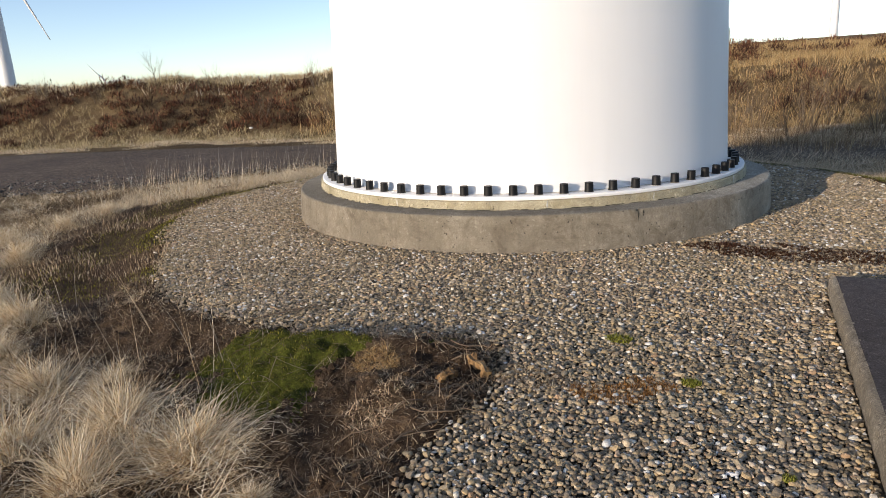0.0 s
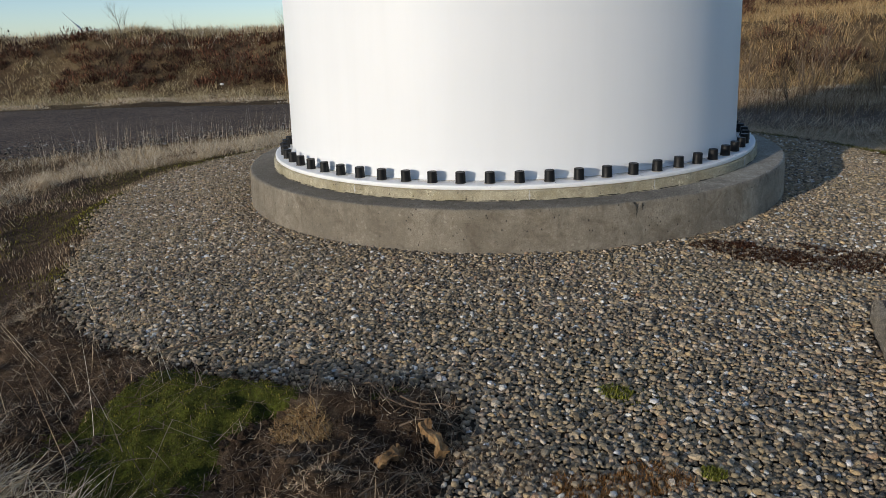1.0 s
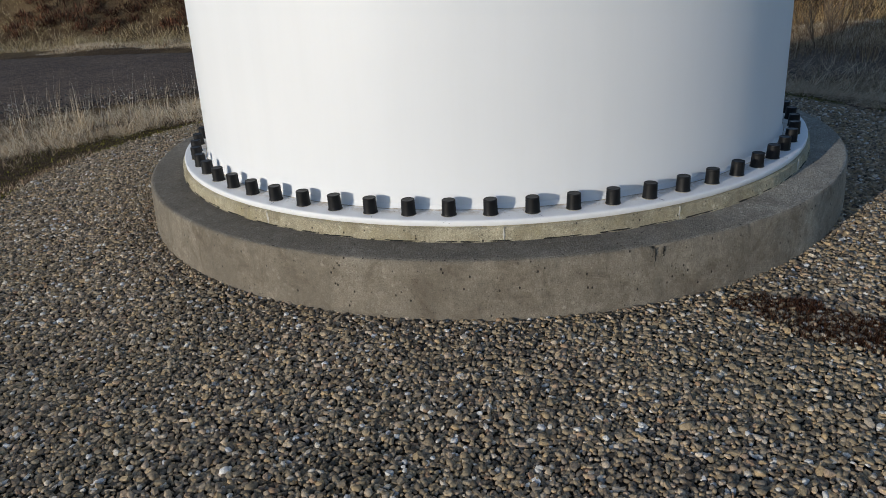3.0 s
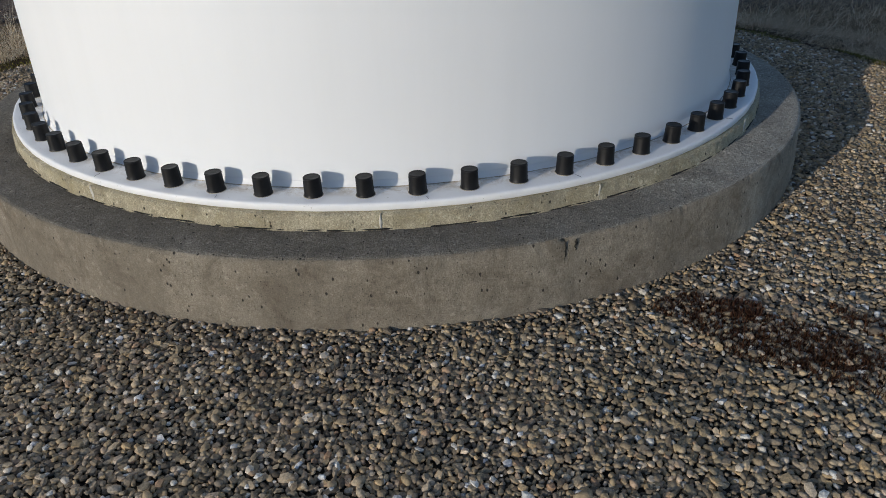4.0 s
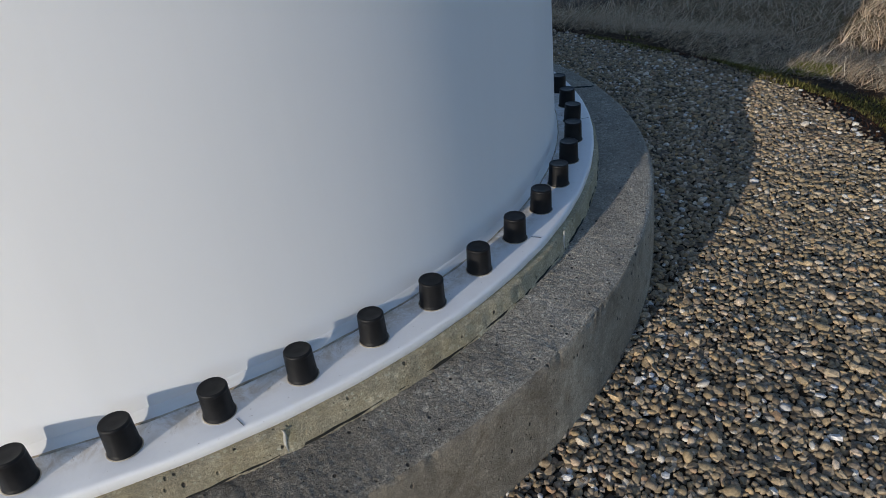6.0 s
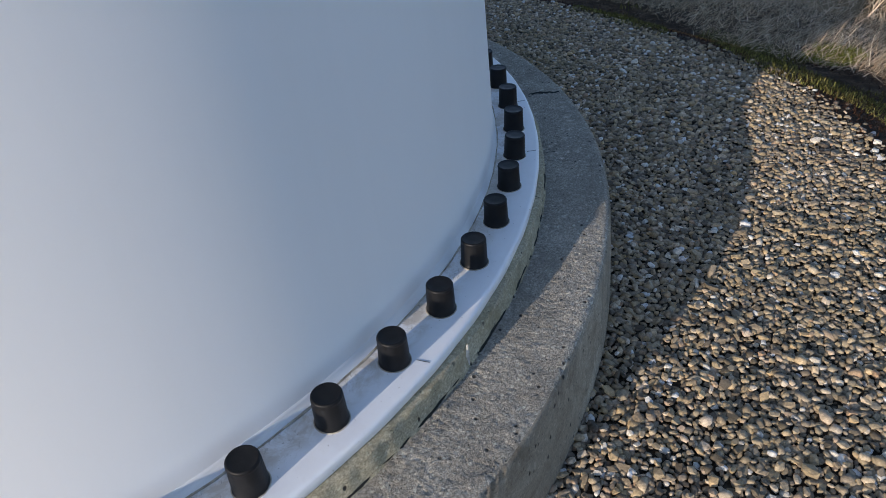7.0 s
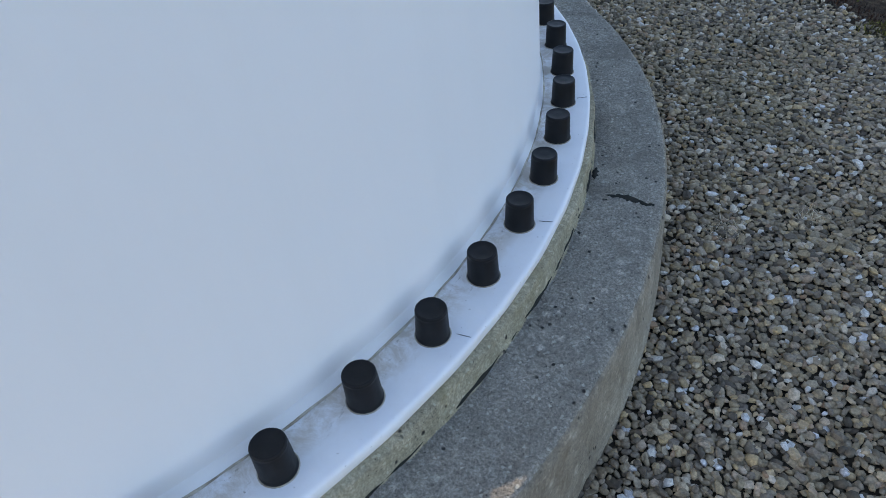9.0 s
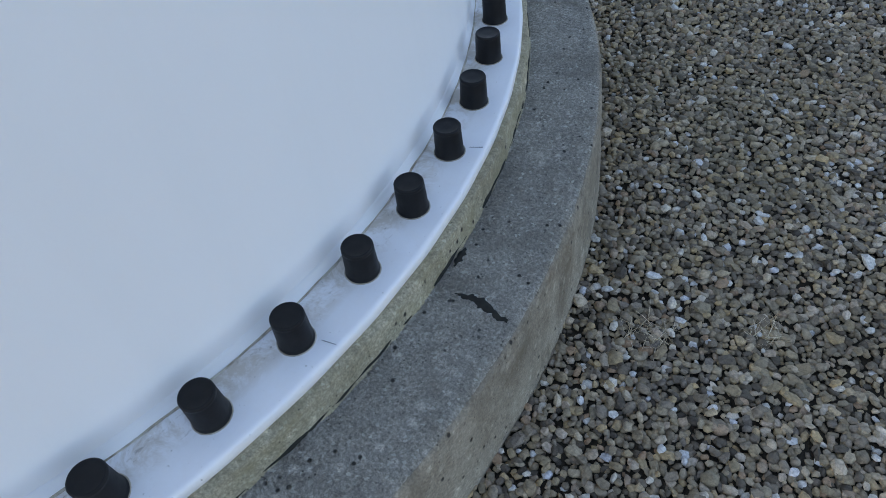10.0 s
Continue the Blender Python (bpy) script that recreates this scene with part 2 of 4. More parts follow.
OLIVE_MOSS = make_leafy("olive_moss", ((0.0, (0.055, 0.052, 0.014)), (0.5, (0.15, 0.145, 0.035)), (0.85, (0.27, 0.25, 0.065)), (1.0, (0.42, 0.36, 0.12))), patch=(7.0, (0.085, 0.05, 0.02), 0.6), through_light=0.2)
LITTER = make_leafy("dead_moss_litter", ((0.0, (0.05, 0.033, 0.022)), (0.35, (0.20, 0.135, 0.082)), (0.65, (0.42, 0.295, 0.18)), (0.86, (0.70, 0.53, 0.34)), (1.0, (0.88, 0.78, 0.56))), patch=(6.0, (0.075, 0.046, 0.028), 0.6), through_light=0.2)
RUST_MOSS = make_leafy("rust_brown_moss", ((0.0, (0.15, 0.068, 0.024)), (0.5, (0.34, 0.16, 0.052)), (1.0, (0.50, 0.29, 0.115))), through_light=0.2)
DARK_MOSS = make_leafy("dark_red_moss", ((0.0, (0.020, 0.010, 0.006)), (0.5, (0.060, 0.026, 0.013)), (1.0, (0.13, 0.058, 0.026))), through_light=0.2)
LIME_MOSS = make_leafy("yellow_green_moss", ((0.0, (0.14, 0.15, 0.022)), (1.0, (0.32, 0.31, 0.06))), through_light=0.2)
TWIG = make_leafy("grey_brown_twigs", ((0.0, (0.08, 0.055, 0.036)), (0.6, (0.19, 0.135, 0.09)), (1.0, (0.34, 0.27, 0.19))), through_light=0.1)
NEEDLES = make_leafy("dark_conifer", ((0.0, (0.012, 0.02, 0.010)), (1.0, (0.03, 0.045, 0.02))))

k = Mat("peat", 0.95, spec=0.1)
c = k.ramp(k.noise(9.0, 7, 0.8), (0.3, (0.026, 0.017, 0.011)), (0.52, (0.095, 0.062, 0.039)), (0.72, (0.25, 0.175, 0.107)))
k.colour(c)
k.bump(k.noise(35.0, 6, 0.8), 1.0, 0.03)
PEAT = k.m

k = Mat("moss_ground", 0.95, spec=0.1)
k.colour(k.ramp(k.noise(22.0, 7, 0.8), (0.34, (0.030, 0.029, 0.011)), (0.52, (0.09, 0.10, 0.018)), (0.74, (0.21, 0.23, 0.036))))
k.bump(k.noise(70.0, 6, 0.8), 1.0, 0.02)
MOSS_GROUND = k.m

k = Mat("dark_stone", 0.85, spec=0.3)
k.colour(k.ramp(k.island(), (0.0, (0.05, 0.043, 0.036)), (0.6, (0.11, 0.095, 0.078)), (0.92, (0.18, 0.16, 0.13)), (1.0, (0.34, 0.31, 0.27))))
DARK_STONE = k.m

k = Mat("split_wood", 0.8)
c = k.ramp(k.noise(14.0, 5, 0.7, vec=k.scaled(1, 1, 0.25)), (0.3, (0.07, 0.034, 0.013)), (0.55, (0.26, 0.145, 0.055)), (0.75, (0.46, 0.31, 0.15)))
k.colour(c)
k.bump(k.noise(60.0, 4, vec=k.scaled(3, 3, 0.4)), 0.6, 0.006)
WOOD = k.m

k = Mat("pale_stone", 0.8)
k.colour(k.ramp(k.noise(20.0, 4), (0.3, (0.55, 0.53, 0.48)), (0.7, (0.72, 0.70, 0.66))))
WHITE_STONE = k.m

k = Mat("turbine_far_paint", 0.45)
k.colour(k.ramp(k.noise(0.2, 3), (0.3, (0.70, 0.71, 0.71)), (0.7, (0.76, 0.76, 0.75))))
FAR_PAINT = k.m


# ---- mesh tools ----
rng = np.random.default_rng(7)


def array_mesh(name, verts, faces, materials, slots=None, smooth=True):
    """A mesh from arrays; every face has the same number of corners."""
    me = bpy.data.meshes.new(name)
    verts, faces = np.asarray(verts, np.float32), np.asarray(faces, np.int32)
    n, c = faces.shape
    me.vertices.add(len(verts))
    me.vertices.foreach_set("co", verts.ravel())
    me.loops.add(n * c)
    me.loops.foreach_set("vertex_index", faces.ravel())
    me.polygons.add(n)
    me.polygons.foreach_set("loop_start", np.arange(0, n * c, c, dtype=np.int32))
    me.polygons.foreach_set("loop_total", np.full(n, c, np.int32))
    if slots is not None:
        me.polygons.foreach_set("material_index", np.asarray(slots, np.int32))
    me.polygons.foreach_set("use_smooth", np.full(n, smooth))
    for m in materials if isinstance(materials, (list, tuple)) else [materials]:
        me.materials.append(m)
    me.update(calc_edges=True)
    return me


def thing(name, label, category, group="", kind="", at=None):
    ob = tagged(new(name), label, category, group, kind)
    if at is not None:
        ob.matrix_world = at
    return ob


def child(name, mesh, parent, label="", at=None):
    ob = new(name, mesh)
    ob.parent = parent
    if at is not None:
        ob.matrix_basis = at
    return tagged(ob, label)


def part(name, bm, material, parent, label="", smooth=True):
    me = bpy.data.meshes.new(name)
    for f in bm.faces:
        f.smooth = smooth
    bm.to_mesh(me)
    bm.free()
    me.materials.append(material)
    return child(name, me, parent, label)


def lathe(profile, segs, wobble=None, closed=False):
    """Turns a profile of (radius, height) round z. wobble(angle, row) shifts radius and height."""
    a = np.linspace(0, 2 * np.pi, segs, endpoint=False)
    rows = []
    for i, (r, z) in enumerate(profile):
        dr, dz = wobble(a, i) if wobble else (0 * a, 0 * a)
        rows.append(np.stack([(r + dr) * np.cos(a), (r + dr) * np.sin(a), z + dz], -1))
    v = np.concatenate(rows)
    j = np.arange(segs)
    k2 = (j + 1) % segs
    faces = [np.stack([i * segs + j, i * segs + k2, (i + 1) * segs + k2, (i + 1) * segs + j], -1) for i in range(len(profile) - 1)]
    return v, np.concatenate(faces)


def smoothstep(a, b, x):
    u = np.clip((x - a) / (b - a), 0, 1)
    return u * u * (3 - 2 * u)


def wave(x, y, seed, scale):
    """A cheap smooth noise in -1..1 for arrays."""
    r = np.random.default_rng(seed)
    out = 0
    for i in range(7):
        ang, f, ph = r.uniform(0, 6.283), scale * r.uniform(0.6, 2.2), r.uniform(0, 6.283)
        out = out + np.sin((x * np.cos(ang) + y * np.sin(ang)) * f + ph)
    return out / 4.0


# ---- the lie of the land ----
def pad_distance(x, y):
    """Metres outside the gravel pad; negative inside it."""
    turn = np.degrees(np.arctan2(y, x))
    apron = 0.50 * smoothstep(-150, -112, turn) * (1 - smoothstep(-100, -80, turn)) * (turn < -70)
    ring = np.hypot(x, y) - 3.92 - apron - (0.10 - 0.12 * apron) * wave(x, y, 3, 2.2)
    left = -0.05 - 0.26 * smoothstep(-5.05, -5.75, y) + 0.06 * wave(x, y, 4, 4.0) - 0.9 * smoothstep(-4.5, -3.9, y)
    lane = np.maximum(np.maximum(left - x, x - 3.9), np.maximum(y + 2.0, -9.5 - y))
    return np.minimum(ring, lane)


def bank_foot(x):
    return 12.8 - 1.6 * np.tanh((x + 1) / 5.0) * (1 - smoothstep(0.0, 5.0, x)) + 1.1 * smoothstep(0.0, 6.0, x) + 0.3 * np.sin(x * 0.45)


def near_edge(x):
    return 5.9 + 0.2 * wave(x, x * 0, 21, 0.9) - 2.7 * smoothstep(-4.0, -8.8, x) - 1.2 * smoothstep(-9, -16, x)


def land(x, y):
    x, y = np.asarray(x, float), np.asarray(y, float)
    d = pad_distance(x, y)
    z = -0.13 * smoothstep(0.0, 0.5, d) - 0.20 * smoothstep(0.5, 3.5, d)
    z = z - 0.22 * smoothstep(0.0, 2.5, d) * smoothstep(0.5, 3.0, x) * smoothstep(0.5, 3.0, y)
    rough = smoothstep(0.1, 0.8, d) * (1 - smoothstep(near_edge(x) - 1.0, near_edge(x) - 0.2, y) * (1 - smoothstep(11.5, 13.0, y)))
    z = z + rough * (0.035 * wave(x, y, 11, 2.2) + 0.05 * wave(x, y, 12, 0.8))
    up = y - bank_foot(x)
    left = 1 - smoothstep(-3.0, 4.0, x)
    crest = 2.02 * left * smoothstep(0.0, 4.6, up) + (1 - left) * (1.75 * smoothstep(0.0, 7.0, up) + 0.5 * smoothstep(5.0, 14.0, up))
    crest = crest + smoothstep(0.5, 4.0, up) * (0.16 * wave(x, y, 13, 0.6) + 0.07 * wave(x, y, 14, 1.7))
    far = np.clip(up - 8.0, 0, None)
    away = np.hypot(x, y)
    hill = (1 - left) * 0.027 * np.clip(far, 0, 260) - left * 0.004 * np.clip(far, 0, 300)
    hill = hill + smoothstep(40, 150, away) * 1.0 * wave(x, y, 15, 0.02)
    return z + crest + hill


def terrain(name, r0, r1, rings, segs, material):
    rr = r0 * (r1 / r0) ** np.linspace(0, 1, rings)
    a = np.linspace(0, 2 * np.pi, segs, endpoint=False)
    R, A = np.meshgrid(rr, a, indexing="ij")
    x, y = R * np.cos(A), R * np.sin(A)
    z = land(x, y) - 0.007 * (pad_distance(x, y) < 0.15)
    v = np.stack([x, y, z], -1).reshape(-1, 3)
    i, j = np.meshgrid(np.arange(rings - 1), np.arange(segs), indexing="ij")
    j2 = (j + 1) % segs
    f = np.stack([i * segs + j, (i + 1) * segs + j, (i + 1) * segs + j2, i * segs + j2], -1).reshape(-1, 4)
    d = pad_distance(*(v[f].mean(1)[:, :2].T))
    slots = np.where(d < 0.05, 1, np.where(d < 2.4, 2, 0))
    return tagged(new(name, array_mesh(name, v, f, material, slots)), "brown moorland ground with dark peat round a gravel pad", "ground", kind="structure")


terrain("ground", 2.2, 3200.0, 170, 320, [MOOR, BED, PEAT])

# track behind the tower
nx, ny = 260, 22
X, U = np.meshgrid(np.linspace(-70, 60, nx), np.linspace(0, 1, ny), indexing="ij")
near = near_edge(X)
fary = 11.0 + 0.7 * smoothstep(-3, -10, X) - 1.4 * smoothstep(0, 8, X) + 0.12 * wave(X, X * 0, 22, 0.9)
Y = near + (fary - near) * U
Z = land(X, Y) + 0.03 + 0.05 * np.sin(np.pi * U) - 0.10 * ((U < 0.01) | (U > 0.99))
i, j = np.meshgrid(np.arange(nx - 1), np.arange(ny - 1), indexing="ij")
F = np.stack([i * ny + j, (i + 1) * ny + j, (i + 1) * ny + j + 1, i * ny + j + 1], -1).reshape(-1, 4)
tagged(new("track", array_mesh("track", np.stack([X, Y, Z], -1).reshape(-1, 3), F, TRACK)), "dark crushed-stone access track across the moor", "track", kind="structure")

# ---- foundation ----
PH, STEP, BOLTS, RB = radians(-80.5575), 2 * math.pi / 66, 66, 2.2


def chips(a, i):
    """Worn edges: small chips in the rows round the rim."""
    n = 0.0012 * np.sin(a * 7 + 1) + 0.0004 * np.sin(a * 31 + 2)
    if i in (6, 7, 8):
        r = np.random.default_rng(40 + i)
        n = n - 0.005 * np.clip(r.normal(0, 1, len(a)), 0, 3) * (np.sin(a * 23) > -0.3)
        bite = np.exp(-((a - (2 * np.pi + math.atan2(-2.33, 0.93))) / 0.006) ** 2)
        n = n - 0.016 * bite
        return n, -0.4 * np.abs(n) - 0.006 * bite
    return n, 0.0012 * np.sin(a * 29 + i)


plinth = thing("foundation_plinth", "round cast concrete foundation plinth with a darker weathered top", "plinth")
prof = [(2.552, -0.16), (2.550, 0.0), (2.546, 0.08), (2.540, 0.16), (2.534, 0.24), (2.530, 0.285), (2.528, 0.297), (2.522, 0.304), (2.512, 0.307),
        (2.48, 0.308), (2.42, 0.309), (2.36, 0.310), (2.30, 0.311), (2.20, 0.312)]
V, F = lathe(prof, 1440, chips)
slots = np.repeat([0] * 7 + [1] * 6, 1440)
V[9 * 1440:, 2] -= 0.012
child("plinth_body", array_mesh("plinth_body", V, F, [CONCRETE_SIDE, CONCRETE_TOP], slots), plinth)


def sandy_top():
    """The plinth's top: a weathered skin with grains standing proud and hollows between."""
    r = np.random.default_rng(77)
    rr = np.concatenate([np.linspace(2.290, 2.507, 38), [2.5165, 2.522]])
    segs = 2500
    a = np.linspace(0, 2 * np.pi, segs, endpoint=False)
    R, A = np.meshgrid(rr, a, indexing="ij")
    x, y = R * np.cos(A), R * np.sin(A)
    g = r.normal(0, 1, R.shape)
    soft = (np.roll(g, 1, 1) + np.roll(g, 2, 0) + g + np.roll(g, 3, 1)) / 2
    z = 0.3085 + 0.0006 * np.clip(g, -2, 3) + 0.0006 * np.clip(soft, -2, 2.5) + 0.0015 * wave(x, y, 78, 7.0) + 0.0010 * wave(x, y, 79, 26.0)
    z[-2] -= 0.002
    z[-1] = 0.301
    i2, j2 = np.meshgrid(np.arange(len(rr) - 1), np.arange(segs), indexing="ij")
    k2 = (j2 + 1) % segs
    f = np.stack([i2 * segs + j2, (i2 + 1) * segs + j2, (i2 + 1) * segs + k2, i2 * segs + k2], -1).reshape(-1, 4)
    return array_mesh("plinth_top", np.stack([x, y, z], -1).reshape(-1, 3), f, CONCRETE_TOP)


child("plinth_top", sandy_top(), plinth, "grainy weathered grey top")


def grout_wobble(a, i):
    if i == 0:
        return 0.0012 * np.sin(a * 61) + 0.001 * np.sin(a * 147 + 1), 0 * a
    return 0.002 * np.sin(a * 53 + i) + 0.0012 * np.sin(a * 211), 0.001 * np.sin(a * 83 + i)


V, F = lathe([(2.312, 0.306), (2.306, 0.314), (2.303, 0.345), (2.302, 0.370), (2.297, 0.378), (2.22, 0.3805)], 900, grout_wobble)
child("grout_ring", array_mesh("grout_ring", V, F, GROUT), plinth, "pale buff grout ring with lichen")


V, F = lathe([(2.300, 0.3140), (2.3075, 0.3138), (2.3092, 0.3080)], 900, lambda a, i: (0.0012 * np.sin(a * 37 + i) + 0.0010 * np.sin(a * 113), 0.0007 * np.sin(a * 71)))
child("grout_gap", array_mesh("grout_gap", V, F, CRACK), plinth, "thin dark dirt line at the grout's foot")


def ribbon(points, width, height, lift_normal=None):
    """A thin jagged strip along points on a nearly level or upright surface: bmesh."""
    bm = bmesh.new()
    pts = [Vector(p) for p in points]
    nrm = lift_normal or Vector((0, 0, 1))
    rows = []
    for i, p in enumerate(pts):
        t = (pts[min(i + 1, len(pts) - 1)] - pts[max(i - 1, 0)]).normalized()
        s = t.cross(nrm).normalized()
        w = width * (0.25 + math.sin(math.pi * (i + 0.3) / len(pts))) * random.uniform(0.5, 1.3)
        rows.append([bm.verts.new(p + s * w - nrm * 0.004), bm.verts.new(p + nrm * height), bm.verts.new(p - s * w - nrm * 0.004)])
    for r, q in zip(rows, rows[1:]):
        bm.faces.new((r[0], q[0], q[1], r[1]))
        bm.faces.new((r[1], q[1], q[2], r[2]))
    return bm


def polar(r, deg, z):
    return (r * math.cos(radians(deg)), r * math.sin(radians(deg)), z)


pts = [polar(2.36 + 0.14 * u, 9.2 + 0.28 * math.sin(u * 5.0) + random.uniform(-0.12, 0.12), 0.3105) for u in np.linspace(0, 1, 15)]
part("crack", ribbon(pts, 0.010, 0.0012), CRACK, plinth, "dark jagged crack")
pts = [polar(2.318 + random.uniform(0, 0.004), 11 + 1.5 * u, 0.3125) for u in np.linspace(0, 1, 9)]
part("crack", ribbon(pts, 0.008, 0.001), CRACK, plinth, "dark gap at the grout's foot")
for deg in (-61.4, -84.5, -33.0, -118.0):
    n = Vector(polar(1, deg, 0))
    pts = [Vector(polar(2.3065, deg + random.uniform(-0.06, 0.06), 0.381 - 0.068 * u)) for u in np.linspace(0, 1, 7)]
    part("lime_streak", ribbon(pts, 0.0055, 0.002, n), LIME, plinth, "white lime streak down a grout crack")
for deg in (-68.3, -67.3):
    n = Vector(polar(1, deg, 0))
    pts = [Vector(polar(2.535, deg + random.uniform(-0.08, 0.08), 0.295 - (0.05 if deg > -68 else 0.11) * u)) for u in np.linspace(0, 1, 8)]
    part("crack", ribbon(pts, 0.004, 0.0015, n), CRACK, plinth, "short dark crack below a chipped edge")

# ---- the turbine's foot ----
turbine = thing("wind_turbine", "white painted steel wind turbine tower bolted to its foundation", "wind turbine")


def tower_radius(z):
    return 2.141 - 0.039 * min(z, 2.4) - 0.0145 * max(z - 2.4, 0)


prof = [(tower_radius(z), z) for z in (0.41, 0.43, 0.5, 0.7, 1.0, 1.5, 2.0, 2.5, 3.0, 6, 12, 20, 30, 45, 60)] + [(0.9, 60.02), (0.02, 60.03)]
V, F = lathe(prof, 256)
child("tower", array_mesh("tower", V, F, PAINT), turbine)
V, F = lathe([(2.05, 0.382), (2.281, 0.382), (2.2845, 0.385), (2.2850, 0.4065), (2.2835, 0.4105), (2.279, 0.4135), (2.273, 0.4145), (2.19, 0.4145), (2.10, 0.4145)], 512,
             lambda a, i: (0.0007 * np.sin(a * 71 + i), 0 * a))
child("flange", array_mesh("flange", V, F, FLANGE_PAINT), turbine, "white base flange with brown stains")
V, F = lathe([(2.1350, 0.4165), (2.1325, 0.4200), (2.1285, 0.4260), (2.1262, 0.4340), (2.1250, 0.4420), (2.1225, 0.4440)], 512,
             lambda a, i: (0.0006 * np.sin(a * 43 + i), 0.0004 * np.sin(a * 37)))
child("weld_fillet", array_mesh("weld_fillet", V, F, PAINT), turbine, "smooth painted weld at the tower's foot")
V, F = lathe([(2.1385, 0.4145), (2.1390, 0.4158), (2.1370, 0.4172), (2.1345, 0.4175)], 700,
             lambda a, i: (0.0009 * np.sin(a * 57 + i) + 0.0009 * np.sin(a * 131), 0.0006 * np.sin(a * 97)))
child("sealant_bead", array_mesh("sealant_bead", V, F, SEALANT), turbine, "dirty sealant bead")


def cap_mesh():
    prof = [(0.0378, 0.0), (0.0383, 0.002), (0.0379, 0.005), (0.0366, 0.0075), (0.0362, 0.011), (0.0354, 0.040), (0.0345, 0.068), (0.0342, 0.0725),
            (0.0346, 0.074), (0.0344, 0.0775), (0.0329, 0.0800), (0.0303, 0.0808), (0.0293, 0.0802), (0.012, 0.0804), (0.0005, 0.0806)]

    def ribs(a, i):
        if 3 < i < 8:
            return -0.0011 * (np.cos(a * 4) > 0.93) + 0.0005 * np.cos(a * 16), 0 * a
        return 0 * a, 0 * a

    v, f = lathe(prof, 32, ribs)
    return array_mesh("bolt_cap", v, f, RUBBER)


def washer_mesh():
    v, f = lathe([(0.0405, 0.0), (0.0405, 0.001), (0.0398, 0.0016), (0.037, 0.0016)], 32)
    return array_mesh("grease_ring", v, f, SEALANT)


CAP, RING = cap_mesh(), washer_mesh()
for i in range(BOLTS):
    a = PH + i * STEP
    at = Matrix.Translation((RB * math.cos(a), RB * math.sin(a), 0.4147)) @ Euler((random.uniform(-0.025, 0.025), random.uniform(-0.025, 0.025), random.uniform(0, 6.28))).to_matrix().to_4x4()
    cap = child("bolt_cap", CAP, turbine, "black rubber bolt cap", at)
    child("grease_ring", RING, cap)

# short dark scratches beside some caps
for i in (0, 3, 8, 13, 18, -4, -7, 15):
    a = PH + i * STEP + 0.012
    pts = [(r * math.cos(a + 0.006 * (r - 2.24) * 20), r * math.sin(a + 0.006 * (r - 2.24) * 20), 0.4152) for r in np.linspace(2.243, 2.275, 5)]
    part("paint_crack", ribbon(pts, 0.0022, 0.0006), CRACK, turbine, "short dark scratch in the paint")

# ---- slab beside the pad ----
slab = thing("concrete_slab", "low concrete slab with a pale worn edge and dark stained top, set in gravel", "slab")
c0, c1 = Vector((1.90, -3.55, 0)), Vector((1.26, -5.75, 0))
along = (c1 - c0).normalized()
side = Vector((-along.y, along.x, 0))
W2, L2 = 1.7, 2.6


def slab_point(u, v, z):
    p = c0 + along * (v * L2) + side * (u * W2)
    return (p.x, p.y, z)


bm = bmesh.new()
outline = []
for k2 in range(90):
    outline.append((0.0, k2 / 90))
for k2 in range(60):
    outline.append((k2 / 60, 1.0))
for k2 in range(90):
    outline.append((1.0, 1 - k2 / 90))
for k2 in range(60):
    outline.append((1 - k2 / 60, 0.0))
levels = [(0.0, -0.12), (0.0, 0.02), (0.002, 0.075), (0.008, 0.100), (0.020, 0.110), (0.045, 0.114)]
rows = []
for inset, z in levels:
    row = []
    for u, v in outline:
        jit = 0.004 * math.sin(u * 91 + v * 67) + random.uniform(-0.003, 0.003)
        du, dv = (inset + jit) / W2, (inset + jit) / L2
        row.append(bm.verts.new(slab_point(min(max(u, du), 1 - du), min(max(v, dv), 1 - dv), z + random.uniform(-0.0015, 0.0015))))
    rows.append(row)
n = len(outline)
for r, q in zip(rows, rows[1:]):
    for i in range(n):
        bm.faces.new((r[i], r[(i + 1) % n], q[(i + 1) % n], q[i]))
part("slab_edge", bm, SLAB_EDGE, slab)
bm = bmesh.new()
top = [bm.verts.new(slab_point(min(max(u, 0.038 / W2), 1 - 0.038 / W2), min(max(v, 0.038 / L2), 1 - 0.038 / L2), 0.1145 + random.uniform(-0.001, 0.001))) for u, v in outline]
inner = [bm.verts.new(slab_point(0.5 + (u - 0.5) * 0.8, 0.5 + (v - 0.5) * 0.8, 0.121)) for u, v in outline]
for i in range(n):
    bm.faces.new((top[i], top[(i + 1) % n], inner[(i + 1) % n], inner[i]))
bm.faces.new(inner)
part("slab_top", bm, SLAB_TOP, slab, "dark stained weathered surface")


def in_slab(x, y):
    px, py = x - c0.x, y - c0.y
    v = px * along.x + py * along.y
    u = px * side.x + py * side.y
    return (u > -0.01) & (u < W2 + 0.01) & (v > -0.01) & (v < L2 + 0.01)


# ---- gravel ----
def turns(yaw, tilt, lean):
    cy, sy, ct, st, cl, sl = np.cos(yaw), np.sin(yaw), np.cos(tilt), np.sin(tilt), np.cos(lean), np.sin(lean)
    z = 0 * yaw
    o = z + 1
    Rz = np.stack([cy, -sy, z, sy, cy, z, z, z, o], -1).reshape(-1, 3, 3)
    Rx = np.stack([o, z, z, z, ct, -st, z, st, ct], -1).reshape(-1, 3, 3)
    Ry = np.stack([cl, z, sl, z, o, z, -sl, z, cl], -1).reshape(-1, 3, 3)
    return Rz @ Rx @ Ry


